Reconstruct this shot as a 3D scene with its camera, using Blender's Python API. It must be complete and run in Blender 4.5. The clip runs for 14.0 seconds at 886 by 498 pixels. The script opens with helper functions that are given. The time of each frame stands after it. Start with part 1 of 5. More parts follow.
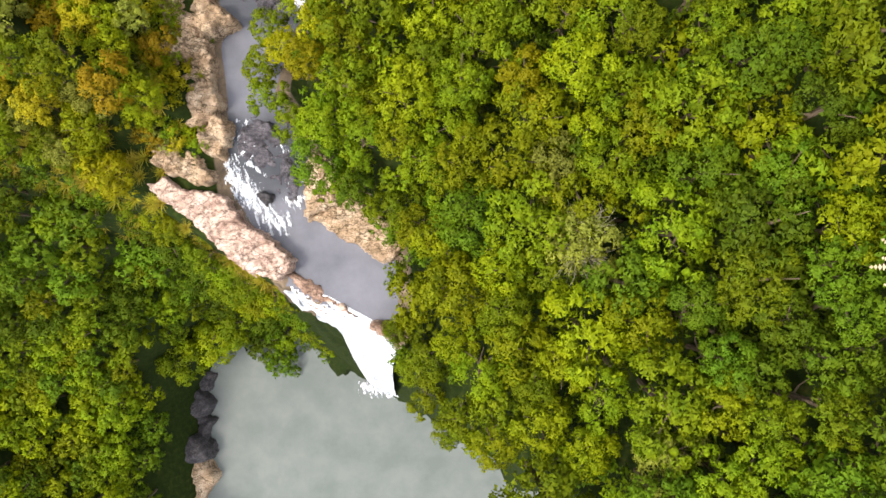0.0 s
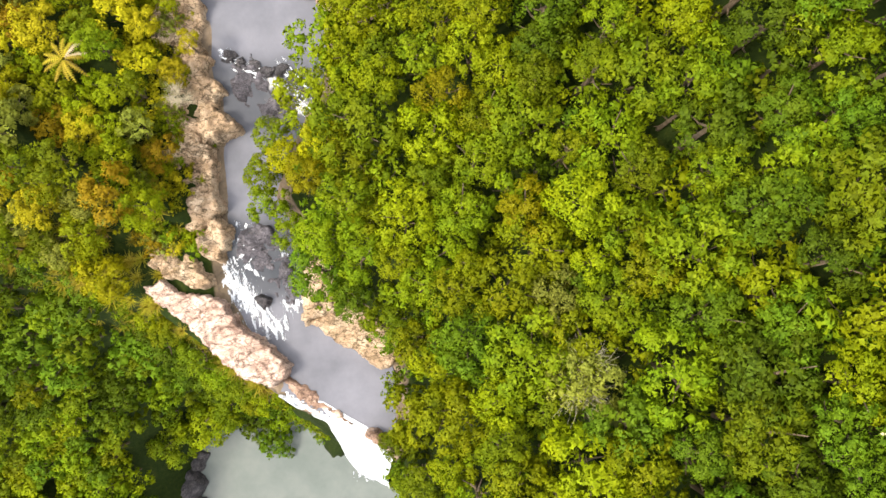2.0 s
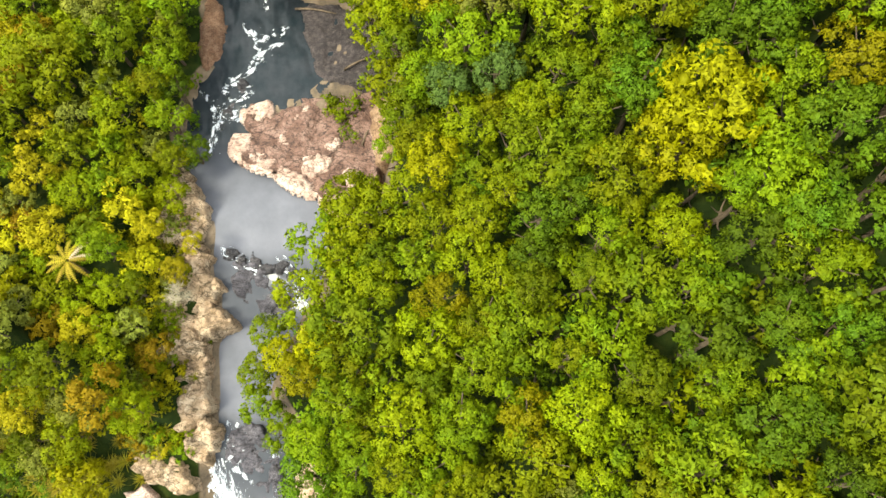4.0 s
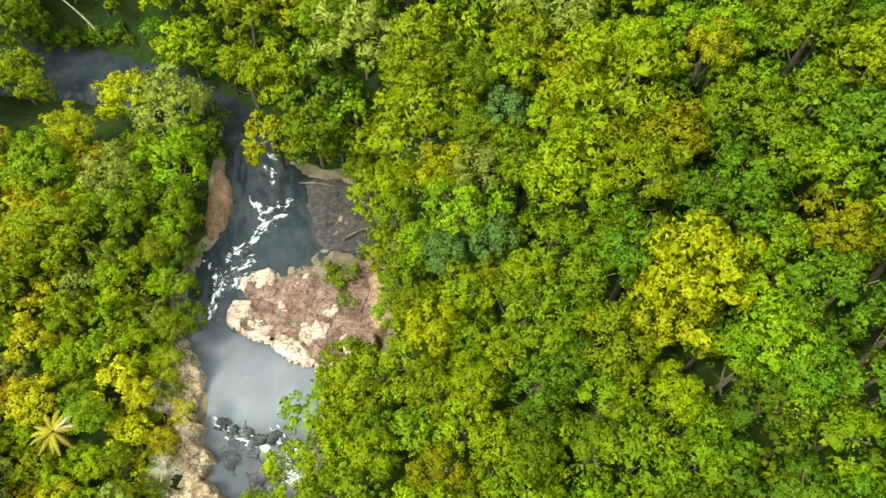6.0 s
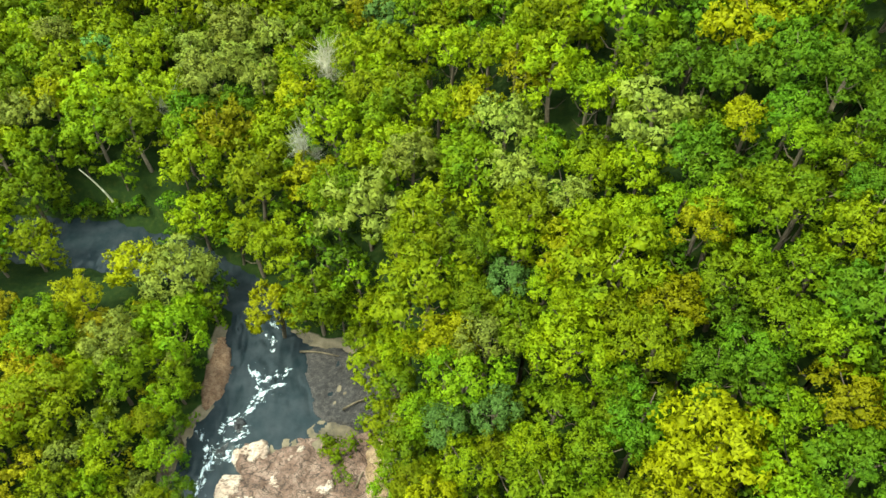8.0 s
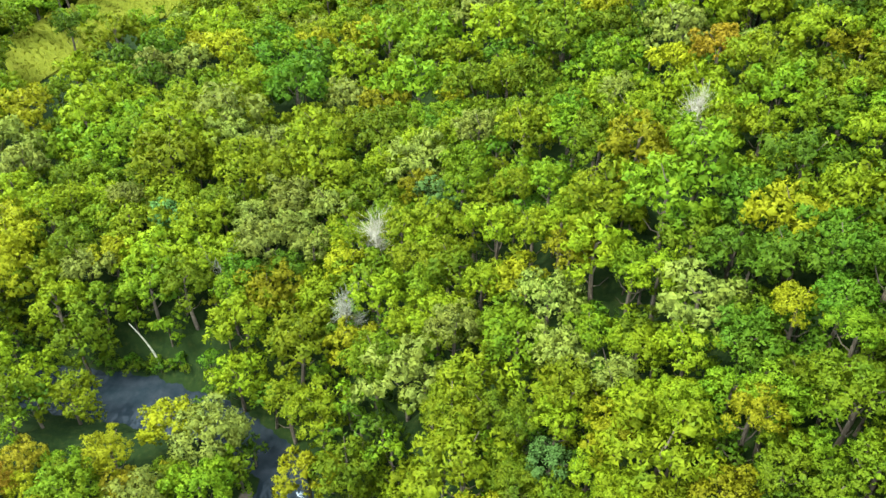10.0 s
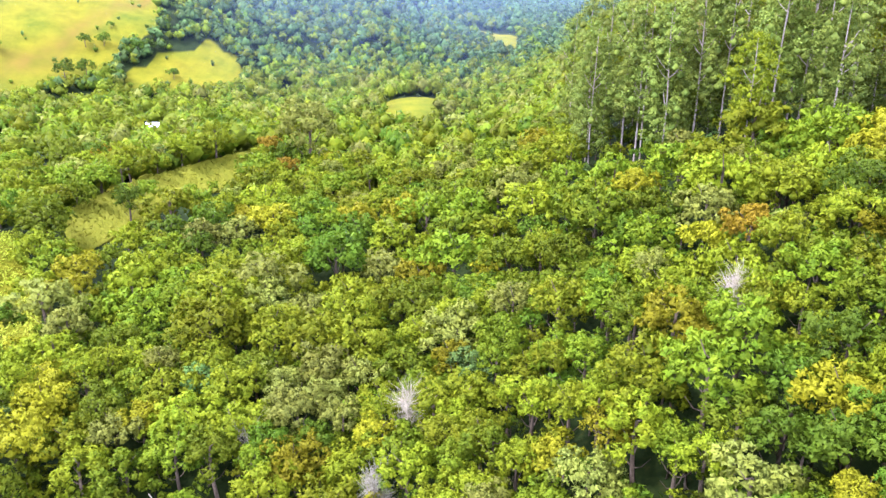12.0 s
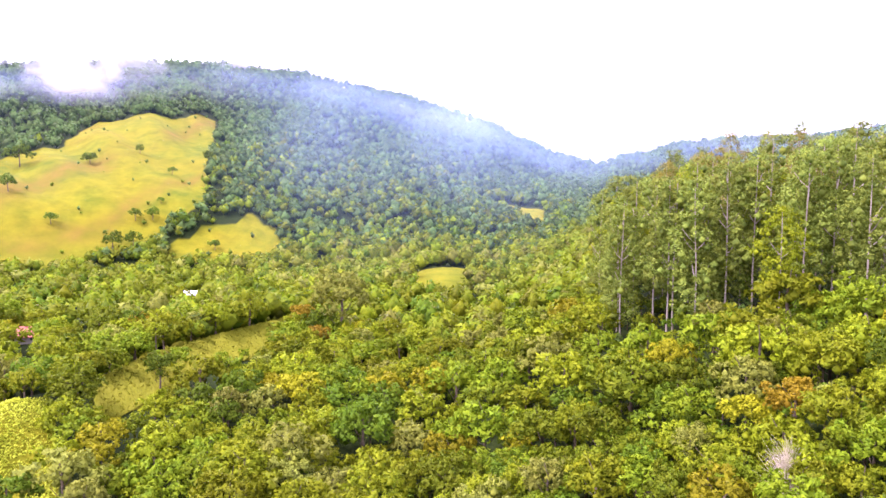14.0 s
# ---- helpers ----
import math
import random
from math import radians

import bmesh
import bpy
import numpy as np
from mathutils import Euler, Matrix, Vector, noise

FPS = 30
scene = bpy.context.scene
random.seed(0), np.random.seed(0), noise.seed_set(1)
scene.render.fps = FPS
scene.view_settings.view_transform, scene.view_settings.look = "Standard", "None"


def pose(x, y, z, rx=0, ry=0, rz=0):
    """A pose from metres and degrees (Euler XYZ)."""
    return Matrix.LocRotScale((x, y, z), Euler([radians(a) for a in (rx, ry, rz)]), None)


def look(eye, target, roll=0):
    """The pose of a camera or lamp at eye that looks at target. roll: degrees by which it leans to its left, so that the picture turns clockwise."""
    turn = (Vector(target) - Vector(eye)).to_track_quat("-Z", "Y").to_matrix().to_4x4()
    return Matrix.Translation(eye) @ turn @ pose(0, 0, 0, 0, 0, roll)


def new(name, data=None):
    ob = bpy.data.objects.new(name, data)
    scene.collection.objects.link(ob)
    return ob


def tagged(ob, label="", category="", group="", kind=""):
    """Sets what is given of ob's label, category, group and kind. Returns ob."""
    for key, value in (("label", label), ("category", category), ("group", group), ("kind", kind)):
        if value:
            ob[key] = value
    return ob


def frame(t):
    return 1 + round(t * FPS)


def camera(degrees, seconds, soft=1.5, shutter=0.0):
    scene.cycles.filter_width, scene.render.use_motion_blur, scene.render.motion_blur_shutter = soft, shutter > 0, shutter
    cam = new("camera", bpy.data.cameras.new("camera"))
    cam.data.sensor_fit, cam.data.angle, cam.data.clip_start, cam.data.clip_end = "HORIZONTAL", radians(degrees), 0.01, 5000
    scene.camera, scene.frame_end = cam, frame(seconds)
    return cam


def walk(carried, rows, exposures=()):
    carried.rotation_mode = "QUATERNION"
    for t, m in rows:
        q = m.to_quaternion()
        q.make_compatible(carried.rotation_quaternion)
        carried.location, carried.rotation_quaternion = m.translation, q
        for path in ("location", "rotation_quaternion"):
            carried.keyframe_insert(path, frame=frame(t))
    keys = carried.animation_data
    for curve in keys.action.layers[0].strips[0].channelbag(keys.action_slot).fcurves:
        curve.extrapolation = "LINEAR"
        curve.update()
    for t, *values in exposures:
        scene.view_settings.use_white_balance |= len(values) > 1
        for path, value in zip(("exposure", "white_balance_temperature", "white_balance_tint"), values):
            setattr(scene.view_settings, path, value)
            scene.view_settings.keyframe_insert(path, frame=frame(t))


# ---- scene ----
cam = camera(64.7, 14.0, soft=1.5)
UNIT, HEIGHT = 11.0, 60.0
START = Matrix.Translation((0, 0, HEIGHT)) @ pose(0, 0, 0, -90)
GUESS = (
    (0.0, 0, 0, 0, 0, 0, 0), (0.5, .001, .008, .142, 0, 0, -0.7), (1.0, -.001, .019, .286, 0, 0, -0.8),
    (1.5, .004, .041, .421, 0, 1, -0.8), (2.0, .005, .06, .568, 0, 4.1, -0.8), (2.5, -.004, .07, .707, -0.1, 7.5, -0.7),
    (3.0, -.004, .084, .81, -0.1, 10.9, -0.6), (5.5, -.007, .068, .885, -0.2, 27.6, -0.3), (6.0, -.005, .068, .882, -0.2, 31, -0.2),
    (6.5, -.005, .068, .88, -0.3, 34.5, -0.2), (7.0, -.006, .07, .878, -0.4, 38, -0.1), (7.5, -.006, .07, .877, -0.4, 41.4, -0.2),
    (8.0, -.009, .071, .877, -0.5, 44.9, -0.7), (10.5, -.033, .081, .893, -0.7, 62.3, -5.9), (11.0, -.04, .081, .897, -0.7, 65.8, -6.6),
    (11.5, -.047, .079, .9, -0.7, 69.3, -7.2), (12.0, -.057, .081, .903, -0.7, 72.7, -7.8), (12.5, -.063, .08, .905, -0.7, 76.2, -8.5),
    (13.0, -.071, .074, .906, -0.7, 79.6, -9.1), (13.5, -.074, .066, .91, -0.7, 83, -9.7), (14.0, -.079, .06, .912, -0.6, 86.4, -10.2))
PATH = [(t, START @ pose(x * UNIT, y * UNIT, z * UNIT, 90 + p, r, w)) for t, x, y, z, w, p, r in GUESS]
walk(cam, PATH, ((0.0, 0.75, 6550, 12), (3.0, 1.12, 6850, 6), (5.5, 1.12, 6550, -12), (8.0, 1.12, 6100, -23), (11.0, 1.54, 5200, 10), (12.5, 1.62, 5250, 37), (14.0, 1.42, 5900, 45)))

# ---- light ----
SUN_ELEVATION, SUN_TURN = 58.0, 246.0
world = bpy.data.worlds.new("world")
scene.world = world
world.use_nodes = True
wn = world.node_tree
wn.nodes.clear()
sky = wn.nodes.new("ShaderNodeTexSky")
sky.sky_type, sky.sun_disc = "NISHITA", False
sky.sun_elevation, sky.sun_rotation = radians(SUN_ELEVATION), radians(SUN_TURN)
sky.air_density, sky.dust_density = 1.0, 3.0
cloudy = wn.nodes.new("ShaderNodeMix")
cloudy.data_type = "RGBA"
cloudy.inputs[0].default_value = 0.7
cloudy.inputs[7].default_value = (9.0, 9.0, 9.3, 1)
wback = wn.nodes.new("ShaderNodeBackground")
wback.inputs[1].default_value = 0.235
wout = wn.nodes.new("ShaderNodeOutputWorld")
wn.links.new(sky.outputs[0], cloudy.inputs[6])
wn.links.new(cloudy.outputs[2], wback.inputs[0])
wn.links.new(wback.outputs[0], wout.inputs[0])

sun = new("sun", bpy.data.lights.new("sun", "SUN"))
sun.data.energy, sun.data.angle, sun.data.color = 3.3, radians(14), (1.0, 0.93, 0.8)
sun_dir = Vector((math.sin(radians(SUN_TURN)) * math.cos(radians(SUN_ELEVATION)),
                  math.cos(radians(SUN_TURN)) * math.cos(radians(SUN_ELEVATION)), math.sin(radians(SUN_ELEVATION))))
sun.matrix_world = look(sun_dir * 500, (0, 0, 0))

# ---- materials ----
def material(name, rough=0.8, spec=0.3):
    m = bpy.data.materials.new(name)
    m.use_nodes = True
    t = m.node_tree
    b = t.nodes["Principled BSDF"]
    b.inputs["Roughness"].default_value = rough
    b.inputs["Specular IOR Level"].default_value = spec
    return m, t, b


def node(t, kind, **values):
    n = t.nodes.new(kind)
    for key, value in values.items():
        n.inputs[key].default_value = value
    return n


def noise_tex(t, scale, detail=6.0, coords="Object", rough=0.6):
    n = node(t, "ShaderNodeTexNoise", Scale=scale, Detail=detail, Roughness=rough)
    c = t.nodes.new("ShaderNodeTexCoord")
    t.links.new(c.outputs[coords], n.inputs["Vector"])
    return n.outputs["Fac"]


def world_noise(t, scale, detail=6.0, rough=0.6, stretch=(1, 1, 1)):
    n = node(t, "ShaderNodeTexNoise", Scale=scale, Detail=detail, Roughness=rough)
    g = t.nodes.new("ShaderNodeNewGeometry")
    s = t.nodes.new("ShaderNodeVectorMath")
    s.operation = "MULTIPLY"
    s.inputs[1].default_value = stretch
    t.links.new(g.outputs["Position"], s.inputs[0])
    t.links.new(s.outputs[0], n.inputs["Vector"])
    return n.outputs["Fac"]


def ramp(t, fac, stops):
    r = t.nodes.new("ShaderNodeValToRGB")
    while len(r.color_ramp.elements) < len(stops):
        r.color_ramp.elements.new(0.5)
    for e, (p, c) in zip(r.color_ramp.elements, stops):
        e.position, e.color = p, (*c, 1)
    t.links.new(fac, r.inputs[0])
    return r.outputs[0]


def mixed(t, fac, a, b, blend="MIX"):
    m = t.nodes.new("ShaderNodeMix")
    m.data_type, m.blend_type = "RGBA", blend
    for k, v in ((0, fac), (6, a), (7, b)):
        if hasattr(v, "is_linked"):
            t.links.new(v, m.inputs[k])
        elif isinstance(v, (int, float)):
            m.inputs[k].default_value = v
        else:
            m.inputs[k].default_value = (*v, 1)
    return m.outputs[2]


def bump(t, b, height, strength, distance=0.1):
    n = node(t, "ShaderNodeBump", Strength=strength, Distance=distance)
    t.links.new(height, n.inputs["Height"])
    t.links.new(n.outputs[0], b.inputs["Normal"])


def leaf_material(name, dark, light, warm, glow=0.35, grain=4.5):
    """Leaves: each leaf and each tree of its own shade, lit through from behind."""
    m, t, b = material(name, 0.6, 0.08)
    g = t.nodes.new("ShaderNodeNewGeometry")
    o = t.nodes.new("ShaderNodeObjectInfo")
    calm = node(t, "ShaderNodeMapRange")
    calm.inputs[3].default_value, calm.inputs[4].default_value = 0.22, 0.88
    t.links.new(g.outputs["Random Per Island"], calm.inputs[0])
    leafy = mixed(t, calm.outputs[0], [1.3 * k for k in dark], [1.1 * k for k in light])
    cells = node(t, "ShaderNodeTexVoronoi", Scale=grain)
    t.links.new(g.outputs["Position"], cells.inputs["Vector"])
    leafy = mixed(t, ramp(t, cells.outputs["Distance"], [(0.15, (0, 0, 0)), (0.8, (0.38, 0.38, 0.38))]), leafy, [0.8 * k for k in dark])
    patch = ramp(t, world_noise(t, 0.45, 3.0), [(0.35, (0, 0, 0)), (0.7, (1, 1, 1))])
    some = t.nodes.new("ShaderNodeMath")
    some.operation = "MULTIPLY"
    some.inputs[1].default_value = 0.55
    t.links.new(patch, some.inputs[0])
    leafy = mixed(t, some.outputs[0], leafy, warm)
    h = node(t, "ShaderNodeHueSaturation", Saturation=1.0)
    shade = t.nodes.new("ShaderNodeAttribute")
    shade.attribute_name = "shade"
    own = t.nodes.new("ShaderNodeMath")
    t.links.new(o.outputs["Random"], own.inputs[0])
    t.links.new(shade.outputs["Fac"], own.inputs[1])
    whole = t.nodes.new("ShaderNodeMath")
    whole.operation = "FRACT"
    t.links.new(own.outputs[0], whole.inputs[0])
    for low, high, key in ((0.49, 0.51, "Hue"), (0.70, 1.30, "Value")):
        r = node(t, "ShaderNodeMapRange")
        r.inputs[3].default_value, r.inputs[4].default_value = low, high
        t.links.new(whole.outputs[0], r.inputs[0])
        t.links.new(r.outputs[0], h.inputs[key])
    t.links.new(leafy, h.inputs["Color"])
    t.links.new(h.outputs[0], b.inputs["Base Color"])
    tr = t.nodes.new("ShaderNodeBsdfTranslucent")
    t.links.new(h.outputs[0], tr.inputs[0])
    mx = t.nodes.new("ShaderNodeMixShader")
    mx.inputs[0].default_value = glow
    t.links.new(b.outputs[0], mx.inputs[1])
    t.links.new(tr.outputs[0], mx.inputs[2])
    t.links.new(mx.outputs[0], t.nodes["Material Output"].inputs["Surface"])
    return m


LEAF = {
    "green": leaf_material("leaf_green", (0.036, 0.064, 0.0018), (0.150, 0.2183, 0.0045), (0.20, 0.22, 0.003)),
    "deep": leaf_material("leaf_deep", (0.024, 0.051, 0.0024), (0.102, 0.172, 0.0065), (0.12, 0.16, 0.004)),
    "lime": leaf_material("leaf_lime", (0.051, 0.078, 0.0012), (0.2124, 0.2596, 0.00354), (0.24, 0.24, 0.003)),
    "gold": leaf_material("leaf_gold", (0.085, 0.09, 0.0012), (0.28, 0.27, 0.003), (0.28, 0.25, 0.004)),
    "pale": leaf_material("leaf_pale", (0.06, 0.075, 0.009), (0.236, 0.2596, 0.0413), (0.24, 0.24, 0.02)),
    "blue": leaf_material("leaf_blue", (0.03, 0.06, 0.010), (0.125, 0.205, 0.042), (0.12, 0.18, 0.03)),
    "rust": leaf_material("leaf_rust", (0.08, 0.06, 0.002), (0.26, 0.18, 0.006), (0.28, 0.17, 0.006)),
    "euca": leaf_material("leaf_euca", (0.042, 0.070, 0.012), (0.185, 0.245, 0.036), (0.24, 0.25, 0.022)),
    # eucalyptus leaves with warm golden light painted into the colour
    "amber_lit": leaf_material("leaf_amber_lit", (0.075, 0.078, 0.014), (0.28, 0.25, 0.045), (0.30, 0.24, 0.03)),
    "straw": leaf_material("leaf_straw", (0.14, 0.135, 0.003), (0.42, 0.38, 0.010), (0.40, 0.33, 0.012)),
    "valley": leaf_material("leaf_valley", (0.045, 0.069, 0.0024), (0.177, 0.2242, 0.00708), (0.20, 0.21, 0.006)),
    # bluer leaves for the hills: distance haze painted into the colour
    "far": leaf_material("leaf_far_haze", (0.024, 0.052, 0.014), (0.095, 0.165, 0.040), (0.11, 0.15, 0.022)),
}


def bark_material(name, dark, light):
    m, t, b = material(name, 0.85, 0.2)
    c = ramp(t, noise_tex(t, 2.5), [(0.3, dark), (0.7, light)])
    t.links.new(c, b.inputs["Base Color"])
    bump(t, b, noise_tex(t, 9.0), 0.4, 0.05)
    return m


BARK = bark_material("bark_brown", (0.05, 0.035, 0.022), (0.16, 0.12, 0.08))
BARK_EUCA = bark_material("bark_eucalyptus", (0.19, 0.15, 0.12), (0.42, 0.35, 0.29))
BARK_PALE = bark_material("bark_pale", (0.25, 0.215, 0.14), (0.50, 0.44, 0.31))
BARK_GREY = bark_material("bark_grey", (0.16, 0.145, 0.10), (0.34, 0.31, 0.22))


def ground_material():
    m, t, b = material("ground_cover", 0.95, 0.1)
    grain = world_noise(t, 1.3, 8.0)
    broad = world_noise(t, 0.014, 6.0, 0.6, (1, 1, 1.5))
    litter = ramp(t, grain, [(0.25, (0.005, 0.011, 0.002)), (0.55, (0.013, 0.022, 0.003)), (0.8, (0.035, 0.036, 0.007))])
    straw = ramp(t, broad, [(0.36, (0.06, 0.088, 0.001)), (0.47, (0.115, 0.118, 0.0008)), (0.58, (0.138, 0.12, 0.0008)), (0.70, (0.12, 0.085, 0.003))])
    straw = mixed(t, 0.4, straw, ramp(t, world_noise(t, 0.09, 7.0, 0.65), [(0.35, (0.025, 0.045, 0.003)), (0.65, (0.16, 0.14, 0.005))]))
    dry = t.nodes.new("ShaderNodeAttribute")
    dry.attribute_name = "dry"
    straw = mixed(t, dry.outputs["Fac"], straw, ramp(t, world_noise(t, 0.06, 6.0, 0.6), [(0.35, (0.09, 0.08, 0.004)), (0.65, (0.13, 0.08, 0.012))]))
    rock = ramp(t, world_noise(t, 0.5, 8.0, 0.65, (1, 1, 3)), [(0.3, (0.035, 0.030, 0.026)), (0.5, (0.12, 0.09, 0.06)), (0.75, (0.19, 0.145, 0.105))])
    for name, colour in (("grass", straw), ("rock", rock)):
        a = t.nodes.new("ShaderNodeAttribute")
        a.attribute_name = name
        edge = t.nodes.new("ShaderNodeMath")
        edge.operation = "MULTIPLY_ADD"
        edge.inputs[1].default_value = 0.25
        t.links.new(world_noise(t, 0.35 if name == "rock" else 0.06, 4.0), edge.inputs[0])
        t.links.new(a.outputs["Fac"], edge.inputs[2])
        mask = ramp(t, edge.outputs[0], [(0.55, (0, 0, 0)), (0.70, (1, 1, 1))])
        litter = mixed(t, mask, litter, colour)
    t.links.new(litter, b.inputs["Base Color"])
    bump(t, b, grain, 0.5, 0.3)
    return m


def rock_material(name, dark, mid, light, stain, scale=1.0):
    m, t, b = material(name, 0.8, 0.3)
    n1 = world_noise(t, 0.55 * scale, 9.0, 0.65)
    n2 = world_noise(t, 2.6 * scale, 7.0, 0.7, (1, 1, 2.5))
    c = ramp(t, n1, [(0.28, dark), (0.46, mid), (0.62, light)])
    c = mixed(t, ramp(t, n2, [(0.52, (0, 0, 0)), (0.68, (1, 1, 1))]), c, stain)
    for size, wide in ((0.35, 0.02), (1.1, 0.03)):
        n3 = world_noise(t, size * scale, 3.0, 0.5, (1.0, 1.6, 1.0))
        crack = ramp(t, n3, [(0.5 - wide, (0, 0, 0)), (0.5, (1, 1, 1)), (0.5 + wide, (0, 0, 0))])
        c = mixed(t, crack, c, [k * 0.5 for k in dark])
    fine = world_noise(t, 9.0 * scale, 4.0, 0.7)
    c = mixed(t, ramp(t, fine, [(0.4, (0.45, 0.45, 0.45)), (0.6, (0, 0, 0))]), c, dark)
    t.links.new(c, b.inputs["Base Color"])
    bump(t, b, n2, 1.0, 0.3)
    return m


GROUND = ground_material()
SANDSTONE = rock_material("rock_pink", (0.12, 0.07, 0.05), (0.29, 0.185, 0.13), (0.50, 0.39, 0.31), (0.20, 0.125, 0.085))
BROWNSTONE = rock_material("rock_brown", (0.06, 0.036, 0.027), (0.16, 0.088, 0.064), (0.29, 0.185, 0.145), (0.13, 0.07, 0.05))
EARTH = rock_material("earth_red", (0.14, 0.08, 0.045), (0.26, 0.16, 0.09), (0.38, 0.27, 0.17), (0.18, 0.11, 0.05))
PALESTONE = rock_material("rock_pale", (0.20, 0.12, 0.09), (0.46, 0.33, 0.26), (0.62, 0.50, 0.42), (0.36, 0.24, 0.18))
TANSTONE = rock_material("rock_tan", (0.12, 0.08, 0.04), (0.42, 0.29, 0.185), (0.62, 0.49, 0.35), (0.26, 0.18, 0.09))
BEDSTONE = rock_material("rock_bed", (0.03, 0.028, 0.034), (0.085, 0.078, 0.09), (0.17, 0.155, 0.17), (0.05, 0.045, 0.05), 1.6)
DARKSTONE = rock_material("rock_wet", (0.022, 0.021, 0.025), (0.06, 0.056, 0.06), (0.13, 0.115, 0.115), (0.035, 0.033, 0.035), 2.0)
GRAVEL = rock_material("gravel_red", (0.12, 0.06, 0.035), (0.24, 0.13, 0.075), (0.36, 0.22, 0.14), (0.16, 0.09, 0.05), 3.0)
SILT = rock_material("gravel_grey", (0.022, 0.018, 0.018), (0.058, 0.047, 0.045), (0.12, 0.095, 0.088), (0.04, 0.033, 0.033), 3.0)


def water_material(name, deep, shoal, rough, wave, scale, bed=None):
    m, t, b = material(name, rough, 0.12)
    c = ramp(t, world_noise(t, 0.16, 5.0), [(0.35, deep), (0.65, shoal)])
    if bed:
        a = t.nodes.new("ShaderNodeAttribute")
        a.attribute_name = "clear"
        c = mixed(t, a.outputs["Fac"], c, ramp(t, world_noise(t, 0.5, 6.0, 0.65), [(0.35, bed[0]), (0.65, bed[1])]))
    t.links.new(c, b.inputs["Base Color"])
    bump(t, b, world_noise(t, scale, 4.0), wave, 0.05)
    return m


WATER = water_material("water_river", (0.088, 0.090, 0.104), (0.130, 0.131, 0.152), 0.13, 0.3, 1.6, ((0.011, 0.016, 0.019), (0.024, 0.027, 0.031)))
POOL = water_material("water_pool", (0.094, 0.110, 0.103), (0.122, 0.136, 0.128), 0.16, 0.12, 0.6)


def foam_material():
    m, t, b = material("white_water", 0.6, 0.3)
    n = world_noise(t, 1.4, 8.0, 0.7, (1.0, 1.0, 0.25))
    c = ramp(t, n, [(0.35, (0.22, 0.25, 0.29)), (0.60, (0.60, 0.62, 0.65))])
    t.links.new(c, b.inputs["Base Color"])
    bump(t, b, n, 0.6, 0.2)
    return m


FOAM = foam_material()


def lace_material():
    """Foam that thins out into lace over the water."""
    m = foam_material()
    m.name = "foam_lace"
    t = m.node_tree
    a = t.nodes.new("ShaderNodeAttribute")
    a.attribute_name = "thick"
    add = t.nodes.new("ShaderNodeMath")
    add.operation = "MULTIPLY_ADD"
    add.inputs[1].default_value = 1.1
    t.links.new(world_noise(t, 6.5, 7.0, 0.75), add.inputs[0])
    t.links.new(a.outputs["Fac"], add.inputs[2])
    alpha = ramp(t, add.outputs[0], [(0.50, (0, 0, 0)), (0.75, (0.35, 0.35, 0.35)), (1.0, (1, 1, 1))])
    mx, clear = t.nodes.new("ShaderNodeMixShader"), t.nodes.new("ShaderNodeBsdfTransparent")
    t.links.new(alpha, mx.inputs[0])
    t.links.new(clear.outputs[0], mx.inputs[1])
    t.links.new(t.nodes["Principled BSDF"].outputs[0], mx.inputs[2])
    t.links.new(mx.outputs[0], t.nodes["Material Output"].inputs["Surface"])
    return m


LACE = lace_material()


def plain(name, a, c, rough=0.7, scale=3.0):
    m, t, b = material(name, rough, 0.3)
    t.links.new(ramp(t, noise_tex(t, scale), [(0.3, a), (0.7, c)]), b.inputs["Base Color"])
    return m


ROOF_RED = plain("roof_tiles_red", (0.26, 0.07, 0.05), (0.36, 0.12, 0.08))
ROOF_WHITE = plain("roof_white", (0.32, 0.32, 0.34), (0.45, 0.45, 0.47))
WALL_PALE = plain("wall_plaster", (0.28, 0.24, 0.21), (0.36, 0.32, 0.28))
FROND = leaf_material("palm_frond", (0.15, 0.13, 0.010), (0.34, 0.27, 0.02), (0.36, 0.26, 0.03))
CROP = leaf_material("leaf_crop", (0.15, 0.18, 0.008), (0.31, 0.33, 0.02), (0.33, 0.33, 0.02))
FROND_DRY = plain("palm_frond_dry", (0.22, 0.17, 0.09), (0.38, 0.30, 0.18))
FERN = leaf_material("grass_tuft", (0.13, 0.14, 0.008), (0.33, 0.28, 0.02), (0.40, 0.30, 0.05))

# ---- ground ----
def smooth(v, a=0.0, b=1.0):
    v = np.clip((v - a) / (b - a), 0, 1)
    return v * v * (3 - 2 * v)


# river: x, y, half width, water level, from upstream to the lip of the fall
RIVER = np.array([
    (-95, 78, 4, -10.8), (-66, 81, 4, -11.2), (-50, 80, 4.5, -11.4), (-36, 77, 3.2, -11.7), (-25, 70, 2.8, -12.1), (-23.5, 63, 4.5, -12.4),
    (-20, 57, 7.0, -12.7), (-25.3, 51.5, 3.2, -13.2), (-26.5, 47, 3.6, -14.2), (-25.5, 42.5, 4.2, -14.8),
    (-19, 37.5, 6.4, -14.2), (-19.3, 31.5, 6.2, -15.1), (-19.8, 27, 4.6, -16.5), (-20.8, 22, 3.6, -16.9), (-21.3, 17, 2.6, -17.3),
    (-20, 12, 4.0, -17.7), (-19, 7.5, 4.6, -18.6), (-15.4, 2.5, 4.8, -18.95), (-11, -2.5, 5.8, -19.0), (-11.6, -6.6, 6.8, -19.2)])
